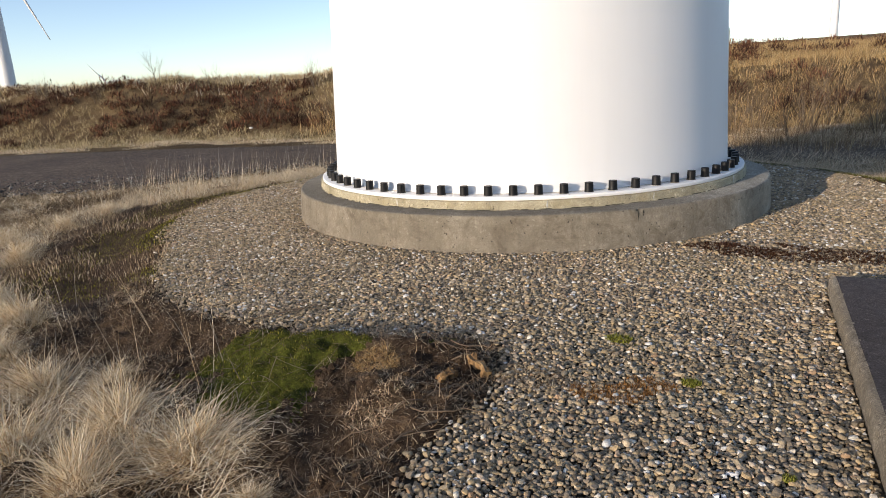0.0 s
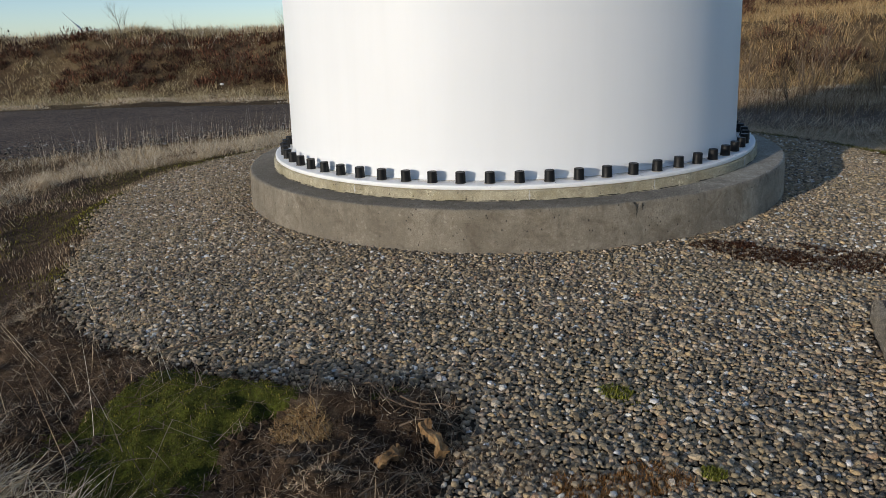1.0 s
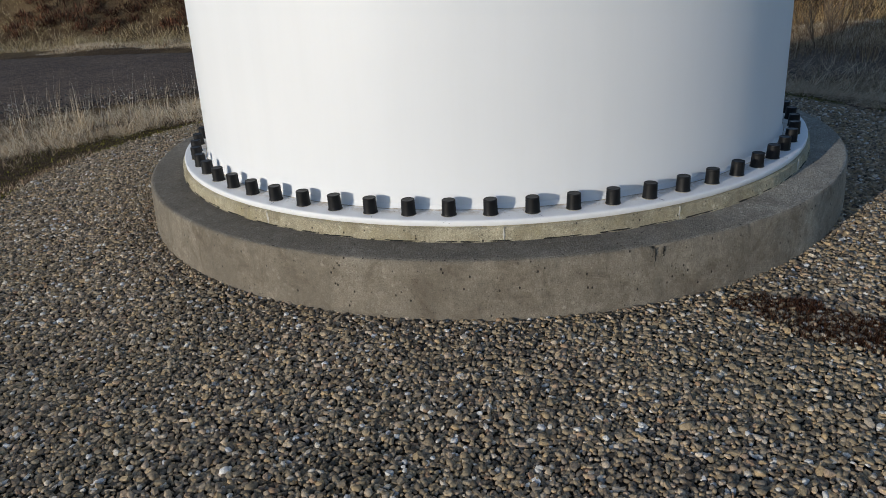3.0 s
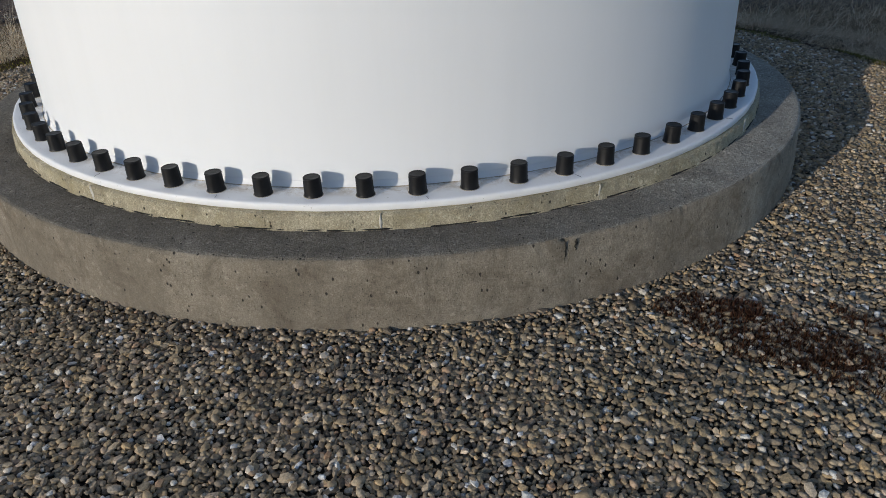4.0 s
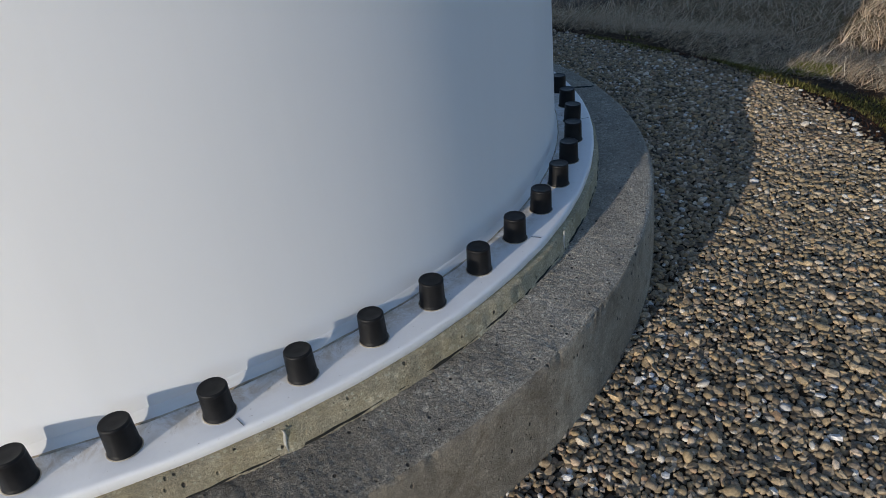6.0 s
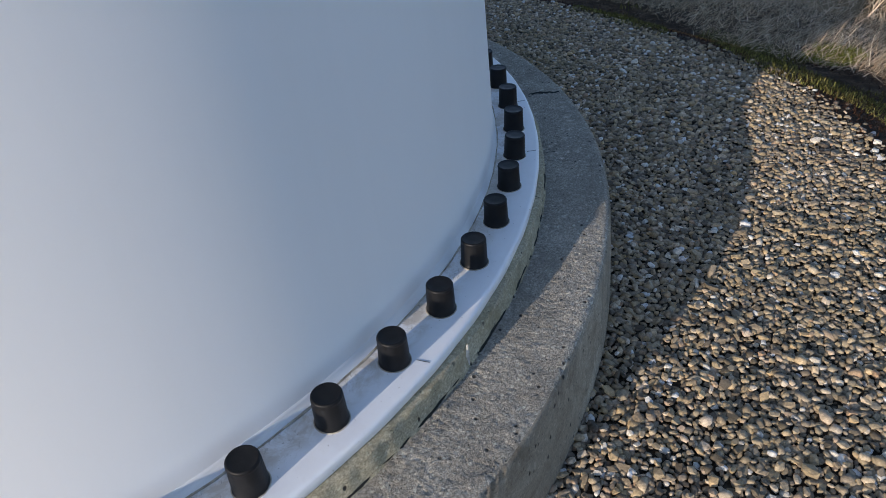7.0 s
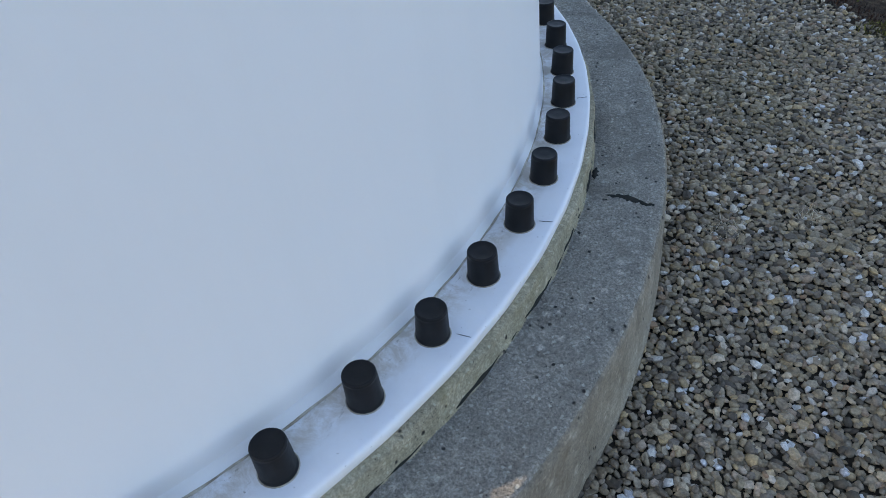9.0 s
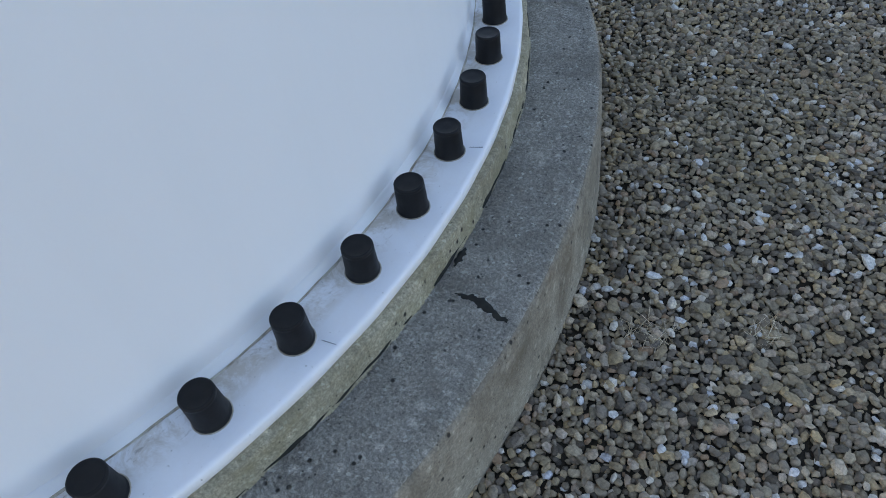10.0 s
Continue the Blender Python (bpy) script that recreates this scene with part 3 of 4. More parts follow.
def dome(sides):
    """A stone's upper hull: a top and two rings, no underside."""
    a = np.arange(sides) * 2 * np.pi / sides
    b = a + np.pi / sides
    v = [(0, 0, 1)] + [(0.894 * c, 0.894 * d, 0.447) for c, d in zip(np.cos(a), np.sin(a))] + [(0.894 * c, 0.894 * d, -0.447) for c, d in zip(np.cos(b), np.sin(b))]
    f = []
    for q in range(sides):
        p, o = 1 + q, 1 + (q + 1) % sides
        f += [(0, p, o), (p, p + sides, o), (o, p + sides, o + sides)]
    return np.array(v), np.array(f)


def pebbles(name, x, y, z, size, material, label, flat=0.62, smooth=0.45, sides=5):
    n = len(x)
    v0, f0 = dome(sides)
    m, k2 = len(v0), len(f0)
    v = np.einsum("nij,kj->nki", turns(rng.uniform(0, 6.283, n), rng.normal(0, 0.15, n), rng.normal(0, 0.15, n)), v0)
    v = np.sign(v) * np.abs(v) ** 0.80 * (1 + rng.uniform(-0.24, 0.20, (n, m, 1)))
    v[:, :, 2] = np.minimum(v[:, :, 2], rng.uniform(0.55, 1.1, (n, 1)))
    dims = np.stack([size * rng.uniform(1.05, 1.65, n), size * rng.uniform(0.8, 1.15, n), size * rng.uniform(0.55, 1.0, n) * flat / 0.62], -1)
    v = v * dims[:, None]
    v = np.einsum("nij,nkj->nki", turns(rng.uniform(0, 6.283, n), rng.normal(0, 0.24, n), rng.normal(0, 0.24, n)), v)
    v = v + np.stack([x, y, z], -1)[:, None]
    f = (f0[None] + m * np.arange(n)[:, None, None]).reshape(-1, 3)
    me = array_mesh(name, v.reshape(-1, 3), f, material)
    me.polygons.foreach_set("use_smooth", np.repeat(rng.uniform(0, 1, n) < smooth, k2))
    return tagged(new(name, me), label, "gravel", kind="stuff")


def scatter(x0, x1, y0, y1, spacing, keep):
    nx2, ny2 = int((x1 - x0) / spacing), int((y1 - y0) / spacing)
    x, y = np.meshgrid(np.linspace(x0, x1, nx2), np.linspace(y0, y1, ny2))
    x, y = x.ravel(), y.ravel()
    x, y = x + rng.uniform(-0.55, 0.55, len(x)) * spacing, y + rng.uniform(-0.55, 0.55, len(x)) * spacing
    m = keep(x, y)
    return x[m], y[m]


def on_pad(x, y):
    edge = pad_distance(x, y) + 0.05 * rng.normal(0, 1, len(x))
    return (edge < 0.0) & (np.hypot(x, y) > 2.54) & ~in_slab(x, y)


def seen_pad(x, y):
    hidden = (y > 1.4) & (x < 0.9) & (np.hypot(x, y) < 5) & (x > -2.6)
    return on_pad(x, y) & ~hidden


def packed(x0, x1, y0, y1, spacing, keep):
    """Closely packed places: a loosened honeycomb."""
    nx2, ny2 = int((x1 - x0) / spacing), int((y1 - y0) / (spacing * 0.866))
    i2, j2 = np.meshgrid(np.arange(nx2), np.arange(ny2))
    x, y = x0 + (i2 + 0.5 * (j2 % 2)).ravel() * spacing, y0 + j2.ravel() * spacing * 0.866
    x = x + rng.uniform(-0.36, 0.36, len(x)) * spacing + 0.010 * wave(x, y, 91, 14.0)
    y = y + rng.uniform(-0.36, 0.36, len(x)) * spacing + 0.010 * wave(x, y, 92, 14.0)
    m = keep(x, y)
    return x[m], y[m]


def close_by(x, y):
    """The stretch of the pad that the walk passes."""
    return (y < 2.2) & (x + 0.55 * y > -3.6) & (x > -1.9) & ~((np.hypot(x, y) < 3.2) & (x < -1.2))


gx, gy = packed(-4.3, 4.3, -6.15, 4.3, 0.0180, lambda x, y: close_by(x, y) & seen_pad(x, y))
gs = np.clip(0.0094 * np.exp(rng.normal(0, 0.22, len(gx))), 0.0055, 0.017)
pebbles("gravel", gx, gy, land(gx, gy) + rng.uniform(-0.008, 0.006, len(gx)), gs, PEBBLE, "loose grey and brown rounded gravel round the plinth")
gx, gy = scatter(-1.0, 4.3, -6.15, 2.2, 0.085, lambda x, y: close_by(x, y) & seen_pad(x, y))
gs = np.clip(0.0122 * np.exp(rng.normal(0, 0.18, len(gx))), 0.009, 0.019)
pebbles("gravel", gx, gy, land(gx, gy) + 0.008, gs, PEBBLE, "larger loose stones lying on the gravel")
hx, hy = packed(-4.3, 4.3, -4.6, 4.3, 0.0205, lambda x, y: ~close_by(x, y) & on_pad(x, y))
pebbles("gravel", hx, hy, land(hx, hy) + 0.002 + rng.uniform(-0.005, 0.006, len(hx)), np.clip(0.0106 * np.exp(rng.normal(0, 0.2, len(hx))), 0.007, 0.017), PEBBLE, "loose grey gravel on the far side of the plinth", sides=4)
hx, hy = packed(-0.4, 4.0, -9.6, -6.15, 0.042, on_pad)
pebbles("gravel", hx, hy, land(hx, hy) + 0.002 + rng.uniform(-0.006, 0.006, len(hx)), 0.021 * np.exp(rng.normal(0, 0.2, len(hx))), PEBBLE, "loose grey gravel on the pad's approach", sides=4)


kx, ky = rng.uniform(-16, -2.5, 6000), rng.uniform(2.0, 9.5, 6000)
m = (ky > near_edge(kx) - 0.3) & (rng.uniform(0, 1, 6000) < 1.2 - 0.16 * (ky - near_edge(kx)))
kx, ky = kx[m], ky[m]
pebbles("track_stones", kx, ky, land(kx, ky) + 0.055, rng.uniform(0.012, 0.030, len(kx)), DARK_STONE, "scattered loose stones on the track")


# ---- vegetation tools ----
def blades(x, y, z, length, width, lean, heading, curl, segs=3):
    """Curved tapering blades: arrays of verts and triangles."""
    n = len(x)
    t = np.linspace(0, 1, segs + 1)
    ang = lean[:, None] + curl[:, None] * t[None]
    step = length[:, None] / segs
    dh = np.concatenate([np.zeros((n, 1)), np.cumsum(np.sin(ang[:, :-1]) * step, 1)], 1)
    dz = np.concatenate([np.zeros((n, 1)), np.cumsum(np.cos(ang[:, :-1]) * step, 1)], 1)
    ch, sh = np.cos(heading)[:, None], np.sin(heading)[:, None]
    px, py, pz = x[:, None] + dh * ch, y[:, None] + dh * sh, z[:, None] + dz
    face = heading + rng.uniform(-1.2, 1.2, n) + 1.57
    wx, wy = np.cos(face)[:, None] * width[:, None] * (1 - t)[None] / 2, np.sin(face)[:, None] * width[:, None] * (1 - t)[None] / 2
    left = np.stack([px - wx, py - wy, pz], -1)[:, :-1]
    right = np.stack([px + wx, py + wy, pz], -1)[:, :-1]
    tip = np.stack([px, py, pz], -1)[:, -1:]
    v = np.concatenate([left, right, tip], 1)
    m = 2 * segs + 1
    tri = []
    for i in range(segs - 1):
        tri += [(i, segs + i, segs + i + 1), (i, segs + i + 1, i + 1)]
    tri.append((segs - 1, 2 * segs - 1, 2 * segs))
    f = (np.array(tri)[None] + m * np.arange(n)[:, None, None]).reshape(-1, 3)
    return v.reshape(-1, 3), f


def clump(cx, cy, per, spread, length, width, lean=0.5, curl=0.9, bed=None, segs=3, wind=None, base=None):
    """Blades in clumps round the given centres, splaying out."""
    n = len(cx) * per
    a, r = rng.uniform(0, 6.283, n), np.sqrt(rng.uniform(0, 1, n)) * np.repeat(spread, per)
    x, y = np.repeat(cx, per) + r * np.cos(a), np.repeat(cy, per) + r * np.sin(a)
    z = (land(x, y) if base is None else np.repeat(base, per)) - 0.01
    ln = np.repeat(length, per) * rng.uniform(0.45, 1.15, n)
    out = a + rng.normal(0, 0.6, n)
    if wind is not None:
        out = np.where(rng.uniform(0, 1, n) < 0.55, wind + rng.normal(0, 0.5, n), out)
    rel = r / np.maximum(np.repeat(spread, per), 1e-3)
    le = np.abs(rng.normal(0, 0.18, n)) + lean * rel
    return blades(x, y, z, ln, width * rng.uniform(0.6, 1.3, n), le, out, curl * rng.uniform(0.2, 1.2, n), segs)


def stuff(name, arrays, material, label, category):
    vs, fs, o = [], [], 0
    for v, f in arrays:
        vs.append(v)
        fs.append(f + o)
        o += len(v)
    return tagged(new(name, array_mesh(name, np.concatenate(vs), np.concatenate(fs), material, smooth=False)), label, category, kind="stuff")


def outside(x, y):
    return pad_distance(x, y)


# ---- things of the foreground: tussocks ----
def tussock_mesh(seed, blades_n, spread, length):
    global rng
    keep = rng
    rng = np.random.default_rng(seed)
    n = blades_n
    a, r = rng.uniform(0, 6.283, n), np.sqrt(rng.uniform(0, 1, n)) * spread
    x, y = r * np.cos(a), r * np.sin(a)
    le = np.abs(rng.normal(0, 0.35, n)) + 0.95 * r / spread
    wind = 0.5
    out = np.where(rng.uniform(0, 1, n) < 0.4, wind + rng.normal(0, 0.7, n), a + rng.normal(0, 0.9, n))
    v, f = blades(x, y, -0.02 + 0.09 * (1 - (r / spread) ** 2), length * rng.uniform(0.35, 1.2, n), 0.0042 * rng.uniform(0.5, 1.5, n), le, out, rng.normal(1.1, 0.8, n), 4)
    rng = keep
    return array_mesh("straw", v, f, STRAW, smooth=False)


TUSSOCKS = [tussock_mesh(50 + i, 1300, 0.15, 0.27) for i in range(4)]
n = 420
a0, r0 = rng.uniform(0, 6.283, n), np.sqrt(rng.uniform(0, 1, n)) * 0.26
V, F = blades(r0 * np.cos(a0), r0 * np.sin(a0), np.full(n, -0.015), rng.uniform(0.08, 0.2, n), np.full(n, 0.006), rng.uniform(0.8, 1.5, n), a0 + rng.normal(0, 0.7, n), rng.uniform(0, 0.6, n), 3)
THATCH = array_mesh("thatch", V, F, LITTER, smooth=False)
SPOTS = [(-1.31, -5.40, 1.15), (-1.80, -5.15, 1.05), (-2.50, -4.78, 1.15), (-2.13, -4.70, 0.75), (-1.72, -5.58, 1.0), (-2.16, -5.41, 1.1), (-0.93, -5.68, 0.5), (-2.75, -5.25, 1.1),
         (-3.38, -3.83, 1.0), (-3.15, -4.35, 0.9), (-2.62, -3.62, 0.45), (-4.1, -3.3, 1.0), (-4.95, -1.95, 1.0), (-5.3, -1.5, 1.0), (-3.7, -4.3, 1.0), (-4.6, -3.2, 1.0),
         (-2.25, -6.0, 1.1), (-5.4, -2.7, 1.1), (-5.9, -1.0, 1.0), (-5.75, -0.2, 0.9), (-5.7, 0.6, 0.9), (-2.9, -6.0, 1.1), (-3.4, -5.1, 1.1),
         (-1.7, -6.2, 0.8), (-2.2, -6.7, 1.0), (-2.95, -4.75, 0.8), (-1.55, -5.32, 0.7)]
for i, (x, y, s) in enumerate(SPOTS):
    at = Matrix.Translation((x, y, float(land(x, y)) - 0.01)) @ Matrix.Rotation(i * 1.9, 4, "Z")
    ob = thing("grass_tussock", "dry pale straw-coloured grass tussock on the moor", "grass tussock", "tussocks beside the pad")
    ob.matrix_world = at
    me = child("straw", TUSSOCKS[i % 4], ob)
    base_part = child("thatch", THATCH, ob, "dull brown dead base")
    base_part.matrix_basis = Matrix.Diagonal((s, s, s, 1))
    me.matrix_basis = Matrix.Diagonal((s, s, s * (0.85 + 0.3 * ((i * 37) % 10) / 10), 1))

# straw lying matted between the tussocks
n = 15000
mx, my = rng.uniform(-4.2, -1.0, n), rng.uniform(-6.4, -3.5, n)
m = (outside(mx, my) > 0.85 + 0.3 * wave(mx, my, 37, 3.0)) & (wave(mx, my, 36, 4.5) > -0.35) & (np.hypot(mx + 1.15, my + 4.8) > 0.42)
mx, my = mx[m], my[m]
n = len(mx)
v, f = blades(mx, my, land(mx, my) + rng.uniform(0.01, 0.13, n), rng.uniform(0.10, 0.34, n), 0.0042 * rng.uniform(0.5, 1.5, n), rng.normal(1.25, 0.3, n), rng.normal(0.4, 1.3, n), rng.normal(0.35, 0.3, n), 3)
tagged(new("matted_straw", array_mesh("matted_straw", v, f, STRAW, smooth=False)), "pale straw lying matted between tussocks", "grass", kind="stuff")

# straw grass: verge before the track, left field, behind the pad to the right
gr = []
cx, cy = scatter(-15, -1.2, -6.5, 5.6, 0.27, lambda x, y: (outside(x, y) > 1.75 - 1.25 * smoothstep(1.0, 2.6, y) + 0.35 * wave(x, y, 38, 1.2)) & (wave(x, y, 31, 2.4) > -0.2) & (y < near_edge(x) - 0.1) & (y > -1.6 * (x + 5) - 9) & (np.hypot(x + 1.2, y + 4.5) > 1.1))
sz = rng.uniform(0.7, 1.35, len(cx))
gr.append(clump(cx, cy, 62, 0.12 * sz, 0.21 * sz, 0.0056, 1.1, 1.3, segs=3))
cx, cy = scatter(-9.0, -2.2, 1.0, 4.9, 0.20, lambda x, y: (outside(x, y) > 1.7 - 1.2 * smoothstep(1.0, 2.6, y)) & (outside(x, y) < 2.6) & (y < near_edge(x)) & (wave(x, y, 39, 3.0) > -0.5))
sz = rng.uniform(0.7, 1.3, len(cx))
gr.append(clump(cx, cy, 56, 0.10 * sz, 0.21 * sz, 0.0060, 0.8, 1.1))
stuff("straw_grass", gr, STRAW, "dry straw-coloured moor grass", "grass")

mx, my = scatter(-8.0, -2.0, -4.5, 3.8, 0.040, lambda x, y: (outside(x, y) > 0.9) & (y < near_edge(x) - 0.2))
n = len(mx)
v, f = blades(mx, my, land(mx, my) - 0.01, 0.13 * rng.uniform(0.4, 1.3, n), 0.009 * rng.uniform(0.6, 1.4, n), np.abs(rng.normal(1.0, 0.35, n)), rng.uniform(0, 6.283, n), rng.normal(0.2, 0.5, n), 2)
tagged(new("flat_litter", array_mesh("flat_litter", v, f, LITTER, smooth=False)), "flattened brown dead litter between tussocks", "litter", kind="stuff")
gr = []
cx, cy = scatter(1.2, 9.5, -2.0, 9.6, 0.15, lambda x, y: (outside(x, y) > 0.72 + 0.26 * wave(x, y, 35, 2.0)) & (outside(x, y) < 2.6) & (y > 5.2 - 1.4 * x))
sz = 0.20 + 0.07 * wave(cx, cy, 36, 1.4)
gr.append(clump(cx, cy, 34, np.full(len(cx), 0.12), sz, 0.0046, 0.9, 1.7, wind=-0.6))
cx, cy = scatter(1.2, 10.5, 1.0, 11.5, 0.24, lambda x, y: (outside(x, y) > 2.4) & (y > 5.2 - 1.4 * x))
gr.append(clump(cx, cy, 30, np.full(len(cx), 0.20), 0.24 + 0.07 * wave(cx, cy, 36, 1.4), 0.0085, 0.85, 1.3))
stuff("dull_grass", gr, DULL, "flattened dull grey-brown dead grass", "grass")
mx, my = scatter(1.2, 7.0, -2.0, 7.0, 0.042, lambda x, y: (outside(x, y) > 0.68 + 0.24 * wave(x, y, 35, 2.0)) & (outside(x, y) < 2.6) & (y > 4.6 - 1.4 * x))
n = len(mx)
v, f = blades(mx, my, land(mx, my) + rng.uniform(-0.005, 0.03, n), rng.uniform(0.06, 0.18, n), 0.008 * rng.uniform(0.6, 1.4, n), np.abs(rng.normal(1.3, 0.25, n)), rng.normal(-0.6, 1.2, n), rng.normal(0.2, 0.4, n), 2)
tagged(new("flat_litter", array_mesh("flat_litter", v, f, DULL, smooth=False)), "flattened pale dead grass under the tufts", "litter", kind="stuff")
mx, my = scatter(1.6, 11.0, 0.5, 11.5, 0.072, lambda x, y: (outside(x, y) >= 2.5) & (y > 4.6 - 1.4 * x) & (y < bank_foot(x) - 0.5))
n = len(mx)
v, f = blades(mx, my, land(mx, my) + rng.uniform(-0.01, 0.04, n), rng.uniform(0.10, 0.26, n), 0.017 * rng.uniform(0.6, 1.4, n), np.abs(rng.normal(1.2, 0.3, n)), rng.normal(-0.6, 1.2, n), rng.normal(0.2, 0.4, n), 2)
tagged(new("flat_litter", array_mesh("flat_litter", v, f, DULL, smooth=False)), "flattened pale dead grass on the moor", "litter", kind="stuff")
gr = []
cx, cy = scatter(3.6, 11.0, 7.0, 12.6, 0.45, lambda x, y: (wave(x, y, 47, 0.9) > -0.25) & (y < bank_foot(x) - 0.6) & (x > 0.45 * y))
gr.append(clump(cx, cy, 34, np.full(len(cx), 0.24), 0.55 + 0.18 * wave(cx, cy, 49, 1.1), 0.009, 0.28, 0.35, segs=2))
stuff("rushes", gr, RUSH, "dark brown upright dead rushes before the bank", "rushes")

# tall seed stalks on the verge
n = 420
sx = rng.uniform(-7.5, -2.2, n)
sy = 3.0 + rng.uniform(-0.8, 1.9, n) + 0.12 * (sx + 5)
m = outside(sx, sy) > 0.4
sx, sy = sx[m], sy[m]
n = len(sx)
st = [blades(sx, sy, land(sx, sy), rng.uniform(0.25, 0.75, n), np.full(n, 0.0045), np.abs(rng.normal(0, 0.2, n)), rng.normal(0.6, 1.2, n), rng.uniform(0, 0.6, n), 3)]
n2 = 90
sx, sy = rng.uniform(-3.6, -1.2, n2), rng.uniform(-5.9, -3.4, n2)
st.append(blades(sx, sy, land(sx, sy), rng.uniform(0.3, 0.75, n2), np.full(n2, 0.0028), np.abs(rng.normal(0, 0.35, n2)), rng.uniform(0, 6.28, n2), rng.uniform(-0.3, 0.8, n2), 4))
stuff("seed_stalks", st, STRAW, "thin dry upright seed stalks", "grass stalks")


# ---- moss hump and litter by the pad ----
def hump_height(x, y):
    e = outside(x, y)
    h = 0.13 * np.exp(-(((x + 0.75) / 0.55) ** 2 + ((y + 4.55) / 0.42) ** 2)) + 0.10 * np.exp(-(((x + 1.25) / 0.45) ** 2 + ((y + 4.55) / 0.3) ** 2))
    h = h + 0.06 * np.exp(-(((x + 0.55) / 0.28) ** 2 + ((y + 5.05) / 0.28) ** 2)) + 0.08 * np.exp(-(((x + 1.9) / 0.5) ** 2 + ((y + 3.85) / 0.3) ** 2))
    h = h + 0.045 * wave(x, y, 61, 6.0) + 0.036 * np.abs(wave(x, y, 62, 13.0)) + 0.018 * wave(x, y, 63, 34.0)
    return h * smoothstep(0.0, 0.25, e) - 0.03 * (1 - smoothstep(-0.05, 0.08, e))


def green_here(x, y):
    g = np.exp(-(((x + 1.25) / 0.42) ** 2 + ((y + 4.5) / 0.26) ** 2)) + 0.8 * np.exp(-(((x + 0.62) / 0.30) ** 2 + ((y + 4.22) / 0.13) ** 2)) + 0.8 * np.exp(-(((x + 1.05) / 0.3) ** 2 + ((y + 4.15) / 0.16) ** 2)) + 0.7 * np.exp(-(((x + 0.9) / 0.45) ** 2 + ((y + 4.4) / 0.22) ** 2))
    g = g + 0.9 * np.exp(-(((x + 1.22) / 0.30) ** 2 + ((y + 4.92) / 0.22) ** 2))
    return g + 0.38 * wave(x, y, 64, 8.0) + 0.16 * wave(x, y, 65, 26.0)


nx, ny = 130, 130
X, Y = np.meshgrid(np.linspace(-3.2, 0.15, nx), np.linspace(-6.6, -3.0, ny), indexing="ij")
Z = land(X, Y) + hump_height(X, Y)
edge = np.minimum(np.minimum(X + 3.2, 0.15 - X), np.minimum(Y + 6.6, -3.0 - Y))
Z = Z - 0.12 * (1 - smoothstep(0.0, 0.4, edge)) - 0.05 * (outside(X, Y) < 0)
i, j = np.meshgrid(np.arange(nx - 1), np.arange(ny - 1), indexing="ij")
F = np.stack([i * ny + j, (i + 1) * ny + j, (i + 1) * ny + j + 1, i * ny + j + 1], -1).reshape(-1, 4)
V = np.stack([X, Y, Z], -1).reshape(-1, 3)
mid = V[F].mean(1)
green = (green_here(mid[:, 0], mid[:, 1]) > 0.46) & (outside(mid[:, 0], mid[:, 1]) > 0.02)
tagged(new("peat_hump", array_mesh("peat_hump", V, F, [PEAT, MOSS_GROUND], green)), "lumpy dark peat bank at the gravel's edge", "peat", kind="structure")


def mat_of(name, x, y, height, width, material, label, extra=0.0, category="moss", lean=0.6, base=None):
    """A mat of short blades; a lean over 1 lays them down."""
    n = len(x)
    z = land(x, y) + (hump_height(x, y) if base is None else base) - 0.006 + extra
    v, f = blades(x, y, z, height * rng.uniform(0.4, 1.2, n), width * rng.uniform(0.6, 1.4, n), np.abs(rng.normal(lean if lean > 1 else 0, 0.3 if lean > 1 else lean, n)), rng.uniform(0, 6.283, n), rng.normal(0, 0.8, n), 2)
    return tagged(new(name, array_mesh(name, v, f, material, smooth=False)), label, category, kind="stuff")


area = lambda x, y: (outside(x, y) > 0.02) & (x > -3.1) & (x < 0.05) & (y < -3.05)
mx, my = scatter(-3.1, 0.05, -6.0, -3.05, 0.0088, lambda x, y: area(x, y) & (green_here(x, y) > 0.44))
mat_of("moss_mat", mx, my, 0.019, 0.0055, MOSS, "bright green moss cushions on the peat")
mx, my = scatter(-3.1, 0.05, -6.3, -3.05, 0.0125, lambda x, y: area(x, y) & (green_here(x, y) <= 0.56))
mat_of("dead_litter", mx, my, 0.075, 0.005, LITTER, "dark tangled dead moss and grass litter", category="litter", lean=1.3)
n = 2200
mx, my = rng.uniform(-3.0, -0.1, n), rng.uniform(-6.2, -3.2, n)
m = area(mx, my)
mx, my = mx[m], my[m]
n = len(mx)
v, f = blades(mx, my, land(mx, my) + hump_height(mx, my) + 0.015, rng.uniform(0.08, 0.30, n), np.full(n, 0.0042), np.abs(rng.normal(1.35, 0.2, n)), rng.uniform(0, 6.283, n), rng.normal(0.1, 0.3, n), 4)
tagged(new("dead_stems", array_mesh("dead_stems", v, f, TWIG, smooth=False)), "fallen thin dead stems on the peat", "stems", kind="stuff")

n = 5000
mx, my = rng.uniform(-2.9, 0.0, n), rng.uniform(-6.1, -3.2, n)
m = area(mx, my) & (wave(mx, my, 71, 5.0) > 0.0) & (green_here(mx, my) < 0.55)
mx, my = mx[m], my[m]
pebbles("peat_clods", mx, my, land(mx, my) + hump_height(mx, my) + 0.004, 0.005 * np.exp(rng.exponential(0.7, len(mx))).clip(1, 4), PEAT, "crumbled dark peat clods", 0.6)
